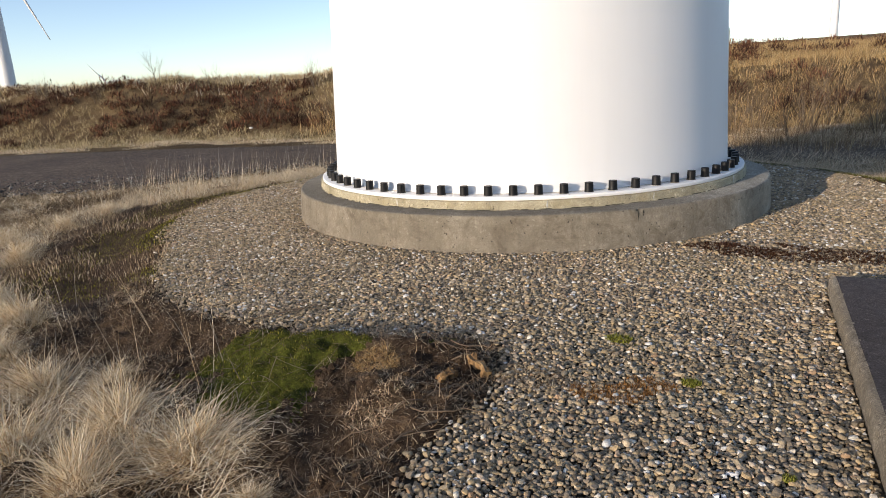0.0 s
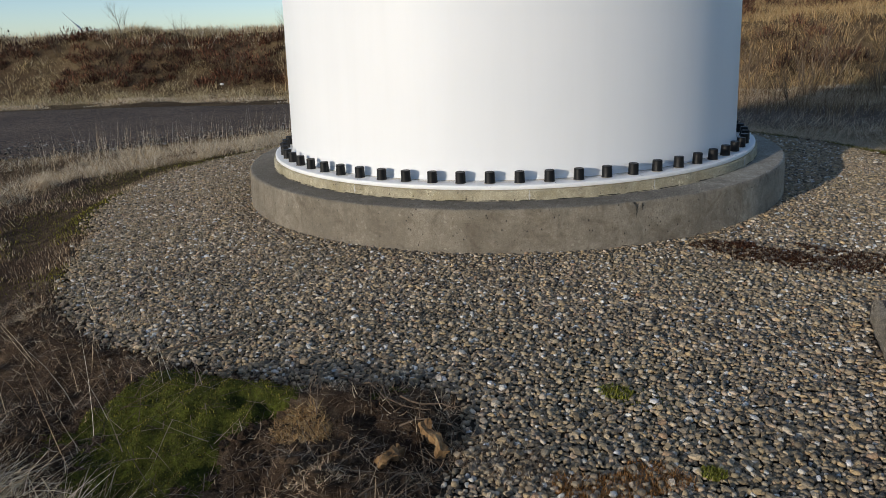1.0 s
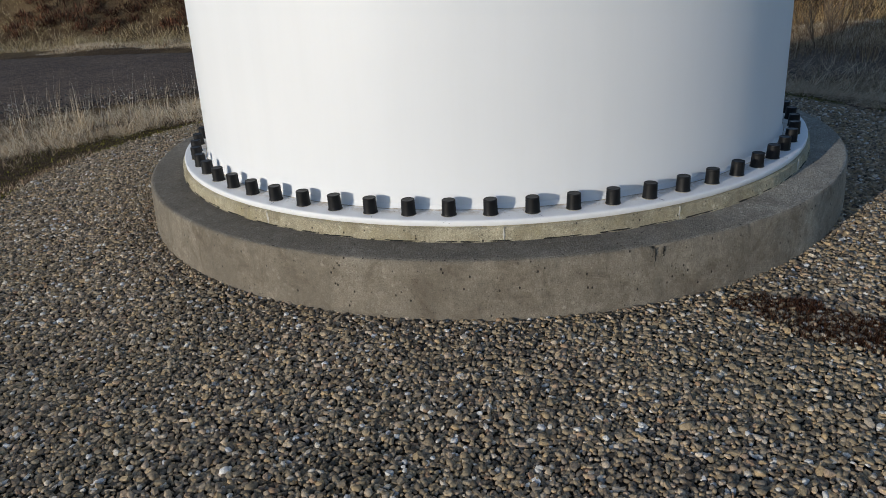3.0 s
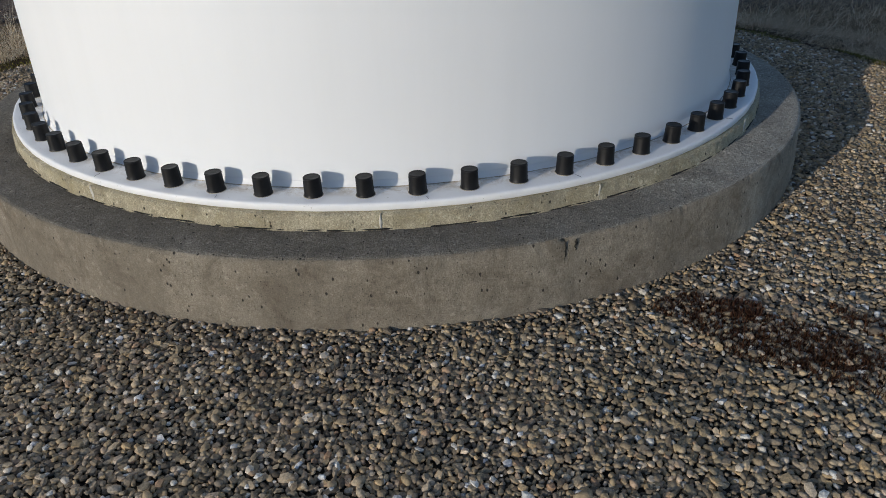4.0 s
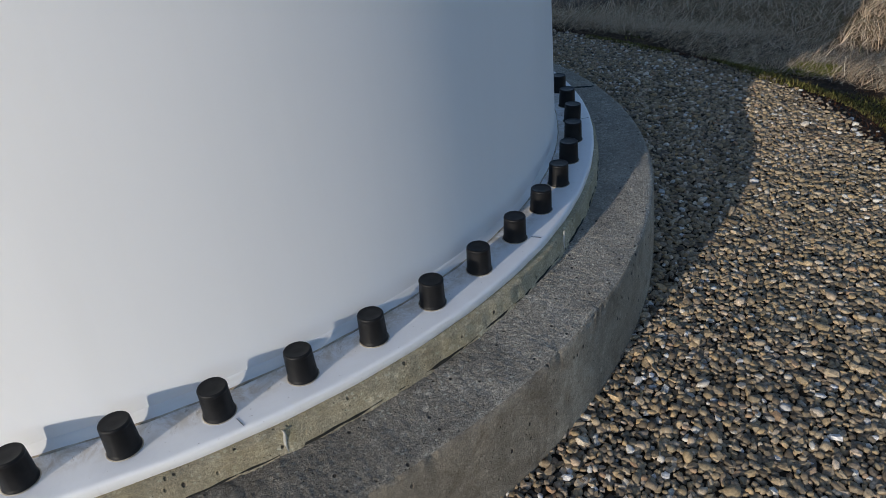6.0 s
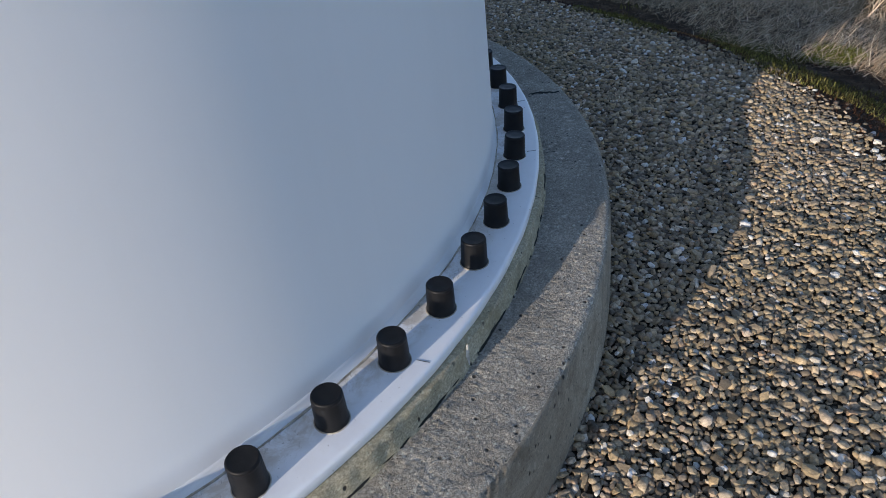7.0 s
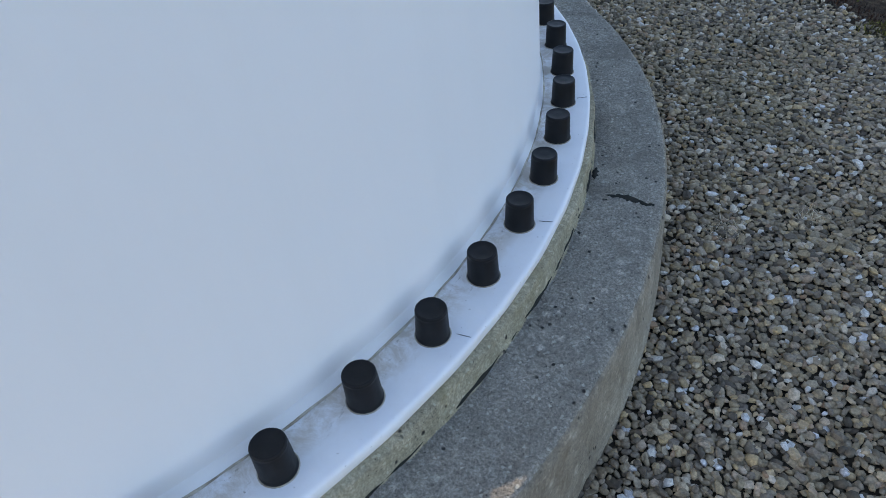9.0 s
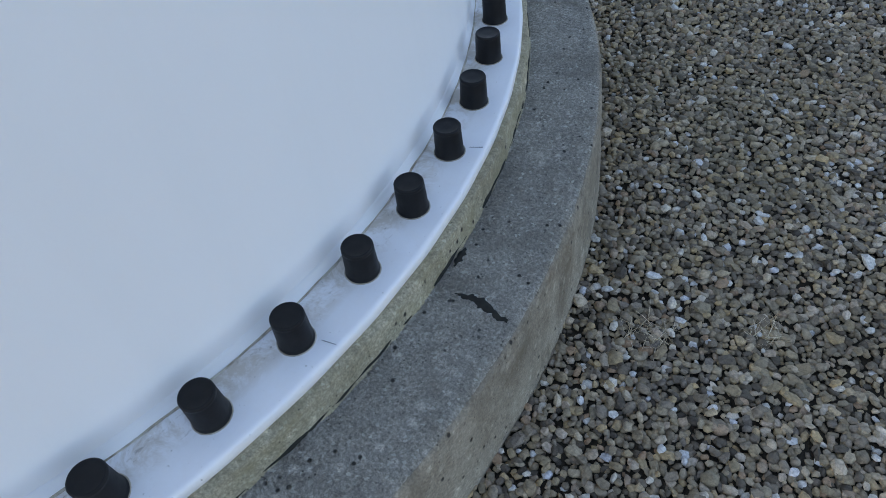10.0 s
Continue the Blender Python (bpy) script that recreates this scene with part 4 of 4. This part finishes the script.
# green and dark band along the pad's left and right edges
mx, my = scatter(-5.2, -1.8, -3.3, 2.6, 0.022, lambda x, y: (outside(x, y) > 0.0) & (outside(x, y) < 1.35 + 0.4 * wave(x, y, 66, 2.0)) & (wave(x, y, 67, 2.5) + 0.5 * smoothstep(-2.6, -1.2, y) > 0.05))
mat_of("moss_mat", mx, my, 0.028, 0.010, MOSS, "green moss band along the gravel", base=0.0)
mx, my = scatter(-5.2, -1.8, -3.4, 2.6, 0.026, lambda x, y: (outside(x, y) > -0.02) & (outside(x, y) < 1.9) & (wave(x, y, 67, 2.5) + 0.5 * smoothstep(-2.6, -1.2, y) <= 0.25))
mat_of("dead_litter", mx, my, 0.06, 0.007, LITTER, "dark dead litter along the gravel", base=0.0, category="litter")
mx, my = scatter(1.4, 5.4, -0.8, 4.8, 0.017, lambda x, y: (outside(x, y) > -0.06 + 0.05 * wave(x, y, 68, 7.0)) & (outside(x, y) < 0.75 + 0.25 * wave(x, y, 68, 2.0)) & (wave(x, y, 69, 3.0) < 0.30))
mat_of("dead_litter", mx, my, 0.034, 0.008, DARK_MOSS, "dark red-brown moss along the gravel's edge", base=0.0, lean=1.15)
mx, my = scatter(1.4, 5.8, -0.8, 4.8, 0.014, lambda x, y: (outside(x, y) > 0.0 + 0.08 * wave(x, y, 68, 6.0)) & (outside(x, y) < 0.75 + 0.25 * wave(x, y, 72, 2.4)) & (wave(x, y, 69, 3.0) >= 0.05))
mat_of("moss_mat", mx, my, 0.026, 0.007, OLIVE_MOSS, "olive green moss at the grass edge", base=0.0, extra=0.008)
mx, my = scatter(1.4, 5.6, -0.8, 4.8, 0.030, lambda x, y: (outside(x, y) > 0.1) & (outside(x, y) < 0.9) & (wave(x, y, 73, 4.0) > 0.35))
mat_of("moss_mat", mx, my, 0.045, 0.010, OLIVE_MOSS, "olive green moss tufts among dead grass", base=0.0, extra=0.01)


def patch(name, px, py, rx, ry, rot, n, height, width, material, label, ragged=0.5, lean=0.5, base=0.0, lift=0.008):
    a, r = rng.uniform(0, 6.283, n), np.sqrt(rng.uniform(0, 1, n))
    u, v = r * np.cos(a) * rx, r * np.sin(a) * ry
    c, s = math.cos(radians(rot)), math.sin(radians(rot))
    x, y = px + c * u - s * v, py + s * u + c * v
    m = (1 - r) + ragged * (wave(x, y, 80, 9.0)) > 0.12
    return mat_of(name, x[m], y[m], height, width, material, label, extra=lift, base=base, lean=lean)


patch("moss_patch", 0.53, -4.95, 0.24, 0.14, 4, 6500, 0.022, 0.0038, RUST_MOSS, "rust-brown moss patch growing through gravel", 0.9, lift=0.003)
patch("moss_patch", 0.55, -4.36, 0.09, 0.07, 0, 900, 0.022, 0.006, LIME_MOSS, "small yellow-green moss tuft in gravel")
patch("moss_patch", 0.83, -4.88, 0.045, 0.035, 0, 450, 0.022, 0.006, LIME_MOSS, "small yellow-green moss tuft in gravel")
patch("moss_patch", 1.0, -5.62, 0.035, 0.03, 0, 300, 0.02, 0.006, LIME_MOSS, "small yellow-green moss tuft in gravel")
patch("moss_patch", 1.72, -2.50, 0.46, 0.24, -12, 9000, 0.022, 0.005, DARK_MOSS, "dark red-brown moss patch spreading between pebbles", 1.1, lift=0.007)
patch("moss_patch", 2.20, -2.74, 0.62, 0.22, -14, 10000, 0.022, 0.005, DARK_MOSS, "dark red-brown moss patch spreading between pebbles", 1.1, lift=0.007)
patch("moss_patch", 1.66, -2.36, 0.14, 0.09, 0, 1300, 0.026, 0.006, HEATHER, "dark moss cushion in gravel", 0.6)
patch("moss_patch", 0.2, -4.85, 0.32, 0.16, 0, 2200, 0.05, 0.003, LITTER, "thin brown dead strands over the gravel's edge", 0.9, 1.35)
patch("moss_patch", 0.62, -4.40, 0.22, 0.10, 0, 1500, 0.014, 0.005, LIME_MOSS, "faint green moss film between pebbles", 1.2, lift=0.0)
patch("moss_patch", 4.55, 1.75, 0.32, 0.2, 60, 4200, 0.05, 0.006, LIME_MOSS, "yellow-green moss cushion by the grass", 0.6)
patch("moss_patch", 3.80, 2.12, 0.30, 0.16, -50, 3600, 0.022, 0.006, RUST_MOSS, "orange-brown moss patch at the gravel's edge", 0.6)
patch("moss_patch", 2.35, 3.90, 0.50, 0.26, -25, 4200, 0.03, 0.008, RUST_MOSS, "orange-brown moss patch at the gravel's edge", 0.6)
patch("grass_wisp", 2.66, 0.74, 0.07, 0.05, 30, 160, 0.07, 0.0022, STRAW, "wisp of dry grass in gravel", 0.2, 1.3)
patch("grass_wisp", 2.9, 0.92, 0.05, 0.05, 30, 110, 0.06, 0.0022, STRAW, "wisp of dry grass in gravel", 0.2, 1.3)
patch("grass_wisp", -0.64, -4.70, 0.13, 0.10, 0, 1700, 0.055, 0.004, GOLD, "rusty dead grass tuft on the peat hump", 0.3, 1.25, None)
patch("grass_wisp", -0.55, -5.1, 0.2, 0.16, 0, 900, 0.06, 0.005, DULL, "dead grass tuft on the peat hump", 0.6, 1.1, None)
patch("grass_wisp", -2.0, -3.72, 0.16, 0.10, 0, 700, 0.11, 0.005, STRAW, "dead grass tuft on the peat hump", 0.4, 1.1, None)


# ---- split stump and stub ----
def log(name, label, p0, p1, r0, r1, seed):
    r = random.Random(seed)
    ob = thing(name, label, "wood")
    p0, p1 = Vector(p0), Vector(p1)
    ax = (p1 - p0).normalized()
    u = ax.orthogonal().normalized()
    w = ax.cross(u)
    bm = bmesh.new()
    rows = []
    for i in range(9):
        t = i / 8
        c = p0.lerp(p1, t) + u * 0.012 * math.sin(t * 5 + seed)
        rad = (r0 + (r1 - r0) * t)
        rows.append([bm.verts.new(c + (u * math.cos(k2 * 0.524) + w * math.sin(k2 * 0.524)) * rad * (1 + 0.30 * math.sin(k2 * 2.1 + seed + i * 0.3) + 0.25 * math.sin(i * 1.7 + seed) + r.uniform(-0.28, 0.28))) for k2 in range(12)])
    for a, b in zip(rows, rows[1:]):
        for k2 in range(12):
            bm.faces.new((a[k2], a[(k2 + 1) % 12], b[(k2 + 1) % 12], b[k2]))
    bm.faces.new(rows[0][::-1])
    bm.faces.new(rows[-1])
    part("wood", bm, WOOD, ob, smooth=False)


log("split_branch", "broken orange-brown split branch lying at the gravel's edge", (-0.17, -4.68, 0.045), (-0.095, -4.84, 0.012), 0.021, 0.019, 1)
log("branch_stub", "short cut branch stub on the peat", (-0.24, -4.83, 0.025), (-0.30, -4.93, 0.04), 0.020, 0.017, 2)


def fallen_twig(x, y, heading, length, rad, seed):
    """A thin crooked stick lying on the ground."""
    r = random.Random(seed)
    curve = bpy.data.curves.new("stick", "CURVE")
    curve.dimensions, curve.bevel_depth, curve.bevel_resolution = "3D", rad, 1
    line = curve.splines.new("POLY")
    line.points.add(7)
    for q in range(8):
        d = length * q / 7
        px, py = x + d * math.cos(heading), y + d * math.sin(heading)
        heading += r.uniform(-0.16, 0.16)
        e = float(hump_height(np.array([px]), np.array([py]))[0])
        line.points[q].co = (px, py, float(land(px, py)) + max(e, 0.0) + 0.014 + r.uniform(0, 0.012), 1)
        line.points[q].radius = 1.1 - 0.1 * q
    ob = tagged(new("fallen_twig", curve), "thin dry grey-brown twig lying at the gravel's edge", "twig", "fallen twigs")
    curve.materials.append(TWIG)
    return ob


for q, (x, y, h, ln) in enumerate([(-0.62, -4.28, -0.55, 0.42), (-0.55, -4.33, -0.45, 0.36), (-0.48, -4.42, -0.75, 0.34), (-0.30, -4.52, 0.05, 0.30), (-0.28, -4.66, 0.15, 0.34), (-0.70, -5.30, 0.5, 0.45),
                                   (-0.42, -5.45, 1.0, 0.38), (-0.60, -5.60, 0.7, 0.5), (-0.38, -5.25, 0.3, 0.32), (-1.45, -3.98, 0.9, 0.4), (-1.62, -4.10, 0.6, 0.45), (-0.33, -5.12, 0.8, 0.3)]):
    fallen_twig(x, y, h, ln, 0.0042, 300 + q)

# ---- the bank beyond the track ----
gr = []
cx, cy = scatter(-34, 1.0, 12.2, 22.0, 0.42, lambda x, y: (y > bank_foot(x) - 1.3) & (y < bank_foot(x) + 7.5) & ((wave(x, y, 43, 1.1) < -0.15) | (y < bank_foot(x) + 0.8) | (y > bank_foot(x) + 3.6)))
gr.append(clump(cx, cy, 40, np.full(len(cx), 0.30), 0.22 + 0.12 * (wave(cx, cy, 41, 1.4) + 0.5), 0.016, 0.8, 0.9, segs=2))
stuff("bank_grass", gr, BANK_STRAW, "yellow-brown rough grass on the bank's foot", "grass")
gr = []
cx, cy = scatter(-34, 1.0, 12.2, 22.0, 0.6, lambda x, y: (y > bank_foot(x) + 3.2) & (y < bank_foot(x) + 8.0))
gr.append(clump(cx, cy, 30, np.full(len(cx), 0.25), 0.34 + 0.14 * wave(cx, cy, 41, 1.0), 0.02, 0.6, 0.7, segs=2))
cx, cy = scatter(-30, 10.0, 10.0, 15.0, 0.16, lambda x, y: (y > bank_foot(x) - 2.3) & (y < bank_foot(x) - 0.4) & (wave(x, y, 48, 1.6) > -0.5) & (np.abs(x - 3) > 3.0))
gr.append(clump(cx, cy, 20, np.full(len(cx), 0.16), 0.12 + 0 * cx, 0.022, 1.1, 0.7, segs=2))
stuff("bank_grass", gr, STRAW, "dry straw grass on the far bank", "grass")

gr = []
cx, cy = scatter(2.0, 30, 9.4, 36.0, 0.48, lambda x, y: (y > bank_foot(x) - 0.6) & (y < bank_foot(x) + 27) & (x < 0.75 * y + 9) & (x > 0.2 * y - 1))
gr.append(clump(cx, cy, 36, np.full(len(cx), 0.36), 0.36 + 0.20 * (wave(cx, cy, 42, 1.0) + 0.3), 0.013, 0.6, 0.8, segs=2))
cx, cy = scatter(-7.6, -4.2, 12.6, 16.0, 0.34, lambda x, y: (y > bank_foot(x) + 0.3) & (y < bank_foot(x) + 4.0))
gr.append(clump(cx, cy, 12, np.full(len(cx), 0.22), 0.75 + 0.3 * wave(cx, cy, 46, 1.5), 0.014, 0.3, 0.25, segs=3))
stuff("golden_grass", gr, GOLD, "golden-brown rough grass and rushes on the slope", "grass")

# heather: bushes with many short twigs
heather = []
cx, cy = scatter(-34, 1.0, 12.0, 21.0, 0.46, lambda x, y: (y - bank_foot(x) > 0.9 - 0.9 * smoothstep(-13, -18, x)) & (y - bank_foot(x) < 3.7 + 0.5 * wave(x, y, 45, 0.9)) & (wave(x, y, 43, 1.1) > -0.30 + 0.35 * smoothstep(-9, -6, x)))
n = len(cx)
hs = 0.26 + 0.46 * rng.uniform(0, 1, n) ** 2


def bush(cx2, cy2, size, per, tl, tw, low=0.15):
    """Short twiglets on the outside of rounded bushes."""
    n2 = len(cx2) * per
    th, u = rng.uniform(0, 6.283, n2), rng.uniform(low, 1, n2)
    s = np.repeat(size, per) * rng.uniform(0.55, 1.1, n2)
    rad = np.sqrt(1 - u * u)
    x, y = np.repeat(cx2, per) + s * rad * np.cos(th), np.repeat(cy2, per) + s * rad * np.sin(th)
    z = land(np.repeat(cx2, per), np.repeat(cy2, per)) + s * u * 0.95 - 0.1
    return blades(x, y, z, tl * rng.uniform(0.5, 1.3, n2), tw * rng.uniform(0.6, 1.4, n2), np.arccos(np.clip(u, 0, 1)) * 0.8 + rng.normal(0, 0.3, n2), th + rng.normal(0, 0.4, n2), rng.normal(0, 0.4, n2), 2)


heather.append(bush(cx, cy, hs, 130, 0.15, 0.034))
cx, cy = scatter(3.5, 30, 12, 36.0, 1.1, lambda x, y: (y - bank_foot(x) > 1.3) & (wave(x, y, 44, 0.7) > 0.1) & (x < 0.75 * y + 8))
heather.append(bush(cx, cy, np.full(len(cx), 0.55), 160, 0.22, 0.035))
stuff("heather", heather, HEATHER, "dark red-brown heather covering the bank", "heather")


def bare_shrub(name, label, x, y, height, seed, stems=7, spread=0.5, thick=0.02, twigs=4):
    """Leafless shrub: forked tapering stems."""
    r = random.Random(seed)
    ob = thing(name, label, "shrub", "bare shrubs on the bank")
    base = Vector((x, y, float(land(x, y)) - 0.05))
    ob.matrix_world = Matrix.Translation(base)
    bm = bmesh.new()

    def limb(p, d, length, rad, depth):
        q, dd = p, d
        ring = None
        for i in range(4):
            side1 = dd.orthogonal().normalized()
            side2 = dd.cross(side1)
            rr = rad * (1 - 0.2 * i)
            now = [bm.verts.new(q + side1 * rr * math.cos(k2 * 2.094) + side2 * rr * math.sin(k2 * 2.094)) for k2 in range(3)]
            if ring:
                for k2 in range(3):
                    bm.faces.new((ring[k2], ring[(k2 + 1) % 3], now[(k2 + 1) % 3], now[k2]))
            ring = now
            if depth and i:
                for _ in range(2 if depth > 1 else 1):
                    nd = (dd + Vector((r.uniform(-1, 1), r.uniform(-1, 1), r.uniform(-0.1, 0.7))) * 0.75).normalized()
                    limb(q, nd, length * r.uniform(0.45, 0.7), rr * 0.6, depth - 1)
            q = q + dd * (length / 3)
            dd = (dd + Vector((r.uniform(-1, 1), r.uniform(-1, 1), r.uniform(0, 0.4))) * 0.13).normalized()

    for _ in range(stems):
        a = r.uniform(0, 6.283)
        d = Vector((math.cos(a) * spread * r.uniform(0.2, 1), math.sin(a) * spread * r.uniform(0.2, 1), 1)).normalized()
        limb(Vector((math.cos(a), math.sin(a), 0)) * 0.08, d, height * r.uniform(0.6, 0.9), thick * r.uniform(0.6, 1), twigs)
    part("crown", bm, TWIG, ob, smooth=False)


bare_shrub("sapling", "leafless young birch sapling on the bank's crest", -14.9, 18.3, 0.85, 5, 2, 0.25, 0.022, 3)
for i, (x, y, h) in enumerate([(-12.6, 18.2, 0.8), (-19.4, 17.4, 0.8), (-9.8, 15.9, 1.3), (-6.8, 15.0, 1.5), (-5.9, 14.6, 1.6), (-5.2, 15.4, 1.5), (-16.8, 17.0, 0.7), (-8.2, 17.6, 1.0),
                               (6.4, 13.4, 1.4), (7.6, 13.0, 1.6), (8.8, 14.2, 1.5), (9.6, 13.2, 1.3), (10.8, 15.0, 1.4), (5.6, 12.6, 1.1), (7.0, 11.0, 1.0), (8.4, 10.4, 1.1), (6.2, 9.8, 0.9)]):
    bare_shrub("bare_shrub", "leafless brown twiggy shrub on the rough bank", x, y, h, 20 + i, 8, 0.55, 0.014, 2)

# white stone at the bank's foot
bm = bmesh.new()
bmesh.ops.create_icosphere(bm, subdivisions=2, radius=0.055)
for v in bm.verts:
    v.co.x *= 1.4
    v.co.z *= 0.75
    v.co *= 1 + 0.18 * noise.noise(v.co * 9)
stone = thing("boulder", "small pale boulder in the grass at the bank's foot", "boulder")
stone.matrix_world = Matrix.Translation((-9.9, 15.2, float(land(-9.9, 15.2)) + 0.22))
part("stone", bm, WHITE_STONE, stone)


# ---- distance: turbines and conifers ----
def far_turbine(x, y, base, hub, blade_len, yaw, phase, label):
    ob = thing("distant_turbine", label, "wind turbine", "distant wind turbines")
    ob.matrix_world = Matrix.Translation((x, y, base)) @ Matrix.Rotation(radians(yaw), 4, "Z")
    v2, f2 = lathe([(2.1, 0), (2.0, hub * 0.25), (1.7, hub * 0.6), (1.25, hub), (0.02, hub + 0.02)], 32)
    child("tower", array_mesh("tower", v2, f2, FAR_PAINT), ob)
    bm2 = bmesh.new()
    bmesh.ops.create_cube(bm2, size=1.0)
    for v in bm2.verts:
        v.co = Vector((v.co.x * 3.0 * (1 - 0.15 * (v.co.z > 0)), v.co.y * 8.0 + 1.5, v.co.z * 3.2 + hub + 1.2))
    bmesh.ops.bevel(bm2, geom=list(bm2.edges), offset=0.5, segments=2, affect="EDGES")
    part("nacelle", bm2, FAR_PAINT, ob)
    v2, f2 = lathe([(1.3, 0), (1.25, 0.8), (0.8, 1.8), (0.02, 2.2)], 24)
    spin = child("spinner", array_mesh("spinner", v2, f2, FAR_PAINT), ob)
    spin.matrix_basis = Matrix.Translation((0, -2.6, hub + 1.2)) @ Matrix.Rotation(radians(90), 4, "X")
    for i in range(3):
        bm2 = bmesh.new()
        rows2 = []
        for k2 in range(13):
            t = k2 / 12
            ch = 0.9 + 2.0 * math.exp(-((t - 0.2) / 0.16) ** 2) * (t > 0.02) + 0.9 * (1 - t) - 0.65 * t
            th2 = 0.9 * (1 - t) + 0.12
            z2 = t * blade_len
            rows2.append([bm2.verts.new((sx2 * ch / 2, sy2 * th2 / 2, z2)) for sx2, sy2 in ((-0.6, 0), (0, 1), (1.3, 0.1), (0, -1))])
        for a2, b2 in zip(rows2, rows2[1:]):
            for k2 in range(4):
                bm2.faces.new((a2[k2], a2[(k2 + 1) % 4], b2[(k2 + 1) % 4], b2[k2]))
        bm2.faces.new(rows2[-1])
        bl = part("blade", bm2, FAR_PAINT, ob)
        bl.matrix_basis = Matrix.Translation((0, -3.6, hub + 1.2)) @ Matrix.Rotation(radians(phase + 120 * i), 4, "Y")


def bearing(deg, dist):
    return 0.18 + dist * math.sin(radians(deg)), -7.8 + dist * math.cos(radians(deg))


x, y = bearing(-39.7, 250)
far_turbine(x, y, -1.5, 50, 34, 39.7, 157.5, "white wind turbine standing on the moor")
x, y = bearing(-33.6, 1000)
far_turbine(x, y, -49, 64, 30, 33.7, -38, "distant wind turbine rising behind the bank's crest")
x, y = bearing(20.9, 420)
far_turbine(x, y, float(land(x, y)) - 2, 60, 38, 20, 20, "white wind turbine on the hill's skyline")


def conifer(x2, y2, h2, seed):
    ob = thing("conifer", "small dark conifer on the skyline", "tree")
    ob.matrix_world = Matrix.Translation((x2, y2, float(land(x2, y2)) - 0.2))
    v2, f2 = lathe([(0.14, 0), (0.08, h2 * 0.6), (0.01, h2)], 8)
    child("trunk", array_mesh("trunk", v2, f2, TWIG), ob)
    r2 = np.random.default_rng(seed)
    n2 = 900
    t = r2.uniform(0.12, 1, n2)
    a2 = r2.uniform(0, 6.283, n2)
    rad = (1 - t) * h2 * 0.32 * r2.uniform(0.2, 1.0, n2)
    v2, f2 = blades(rad * np.cos(a2), rad * np.sin(a2), t * h2, np.full(n2, 0.35), np.full(n2, 0.12), np.full(n2, 1.5), a2, np.full(n2, 0.5), 2)
    child("crown", array_mesh("crown", v2, f2, NEEDLES, smooth=False), ob)


x, y = bearing(14.1, 150)
conifer(x, y, 3.4, 1)
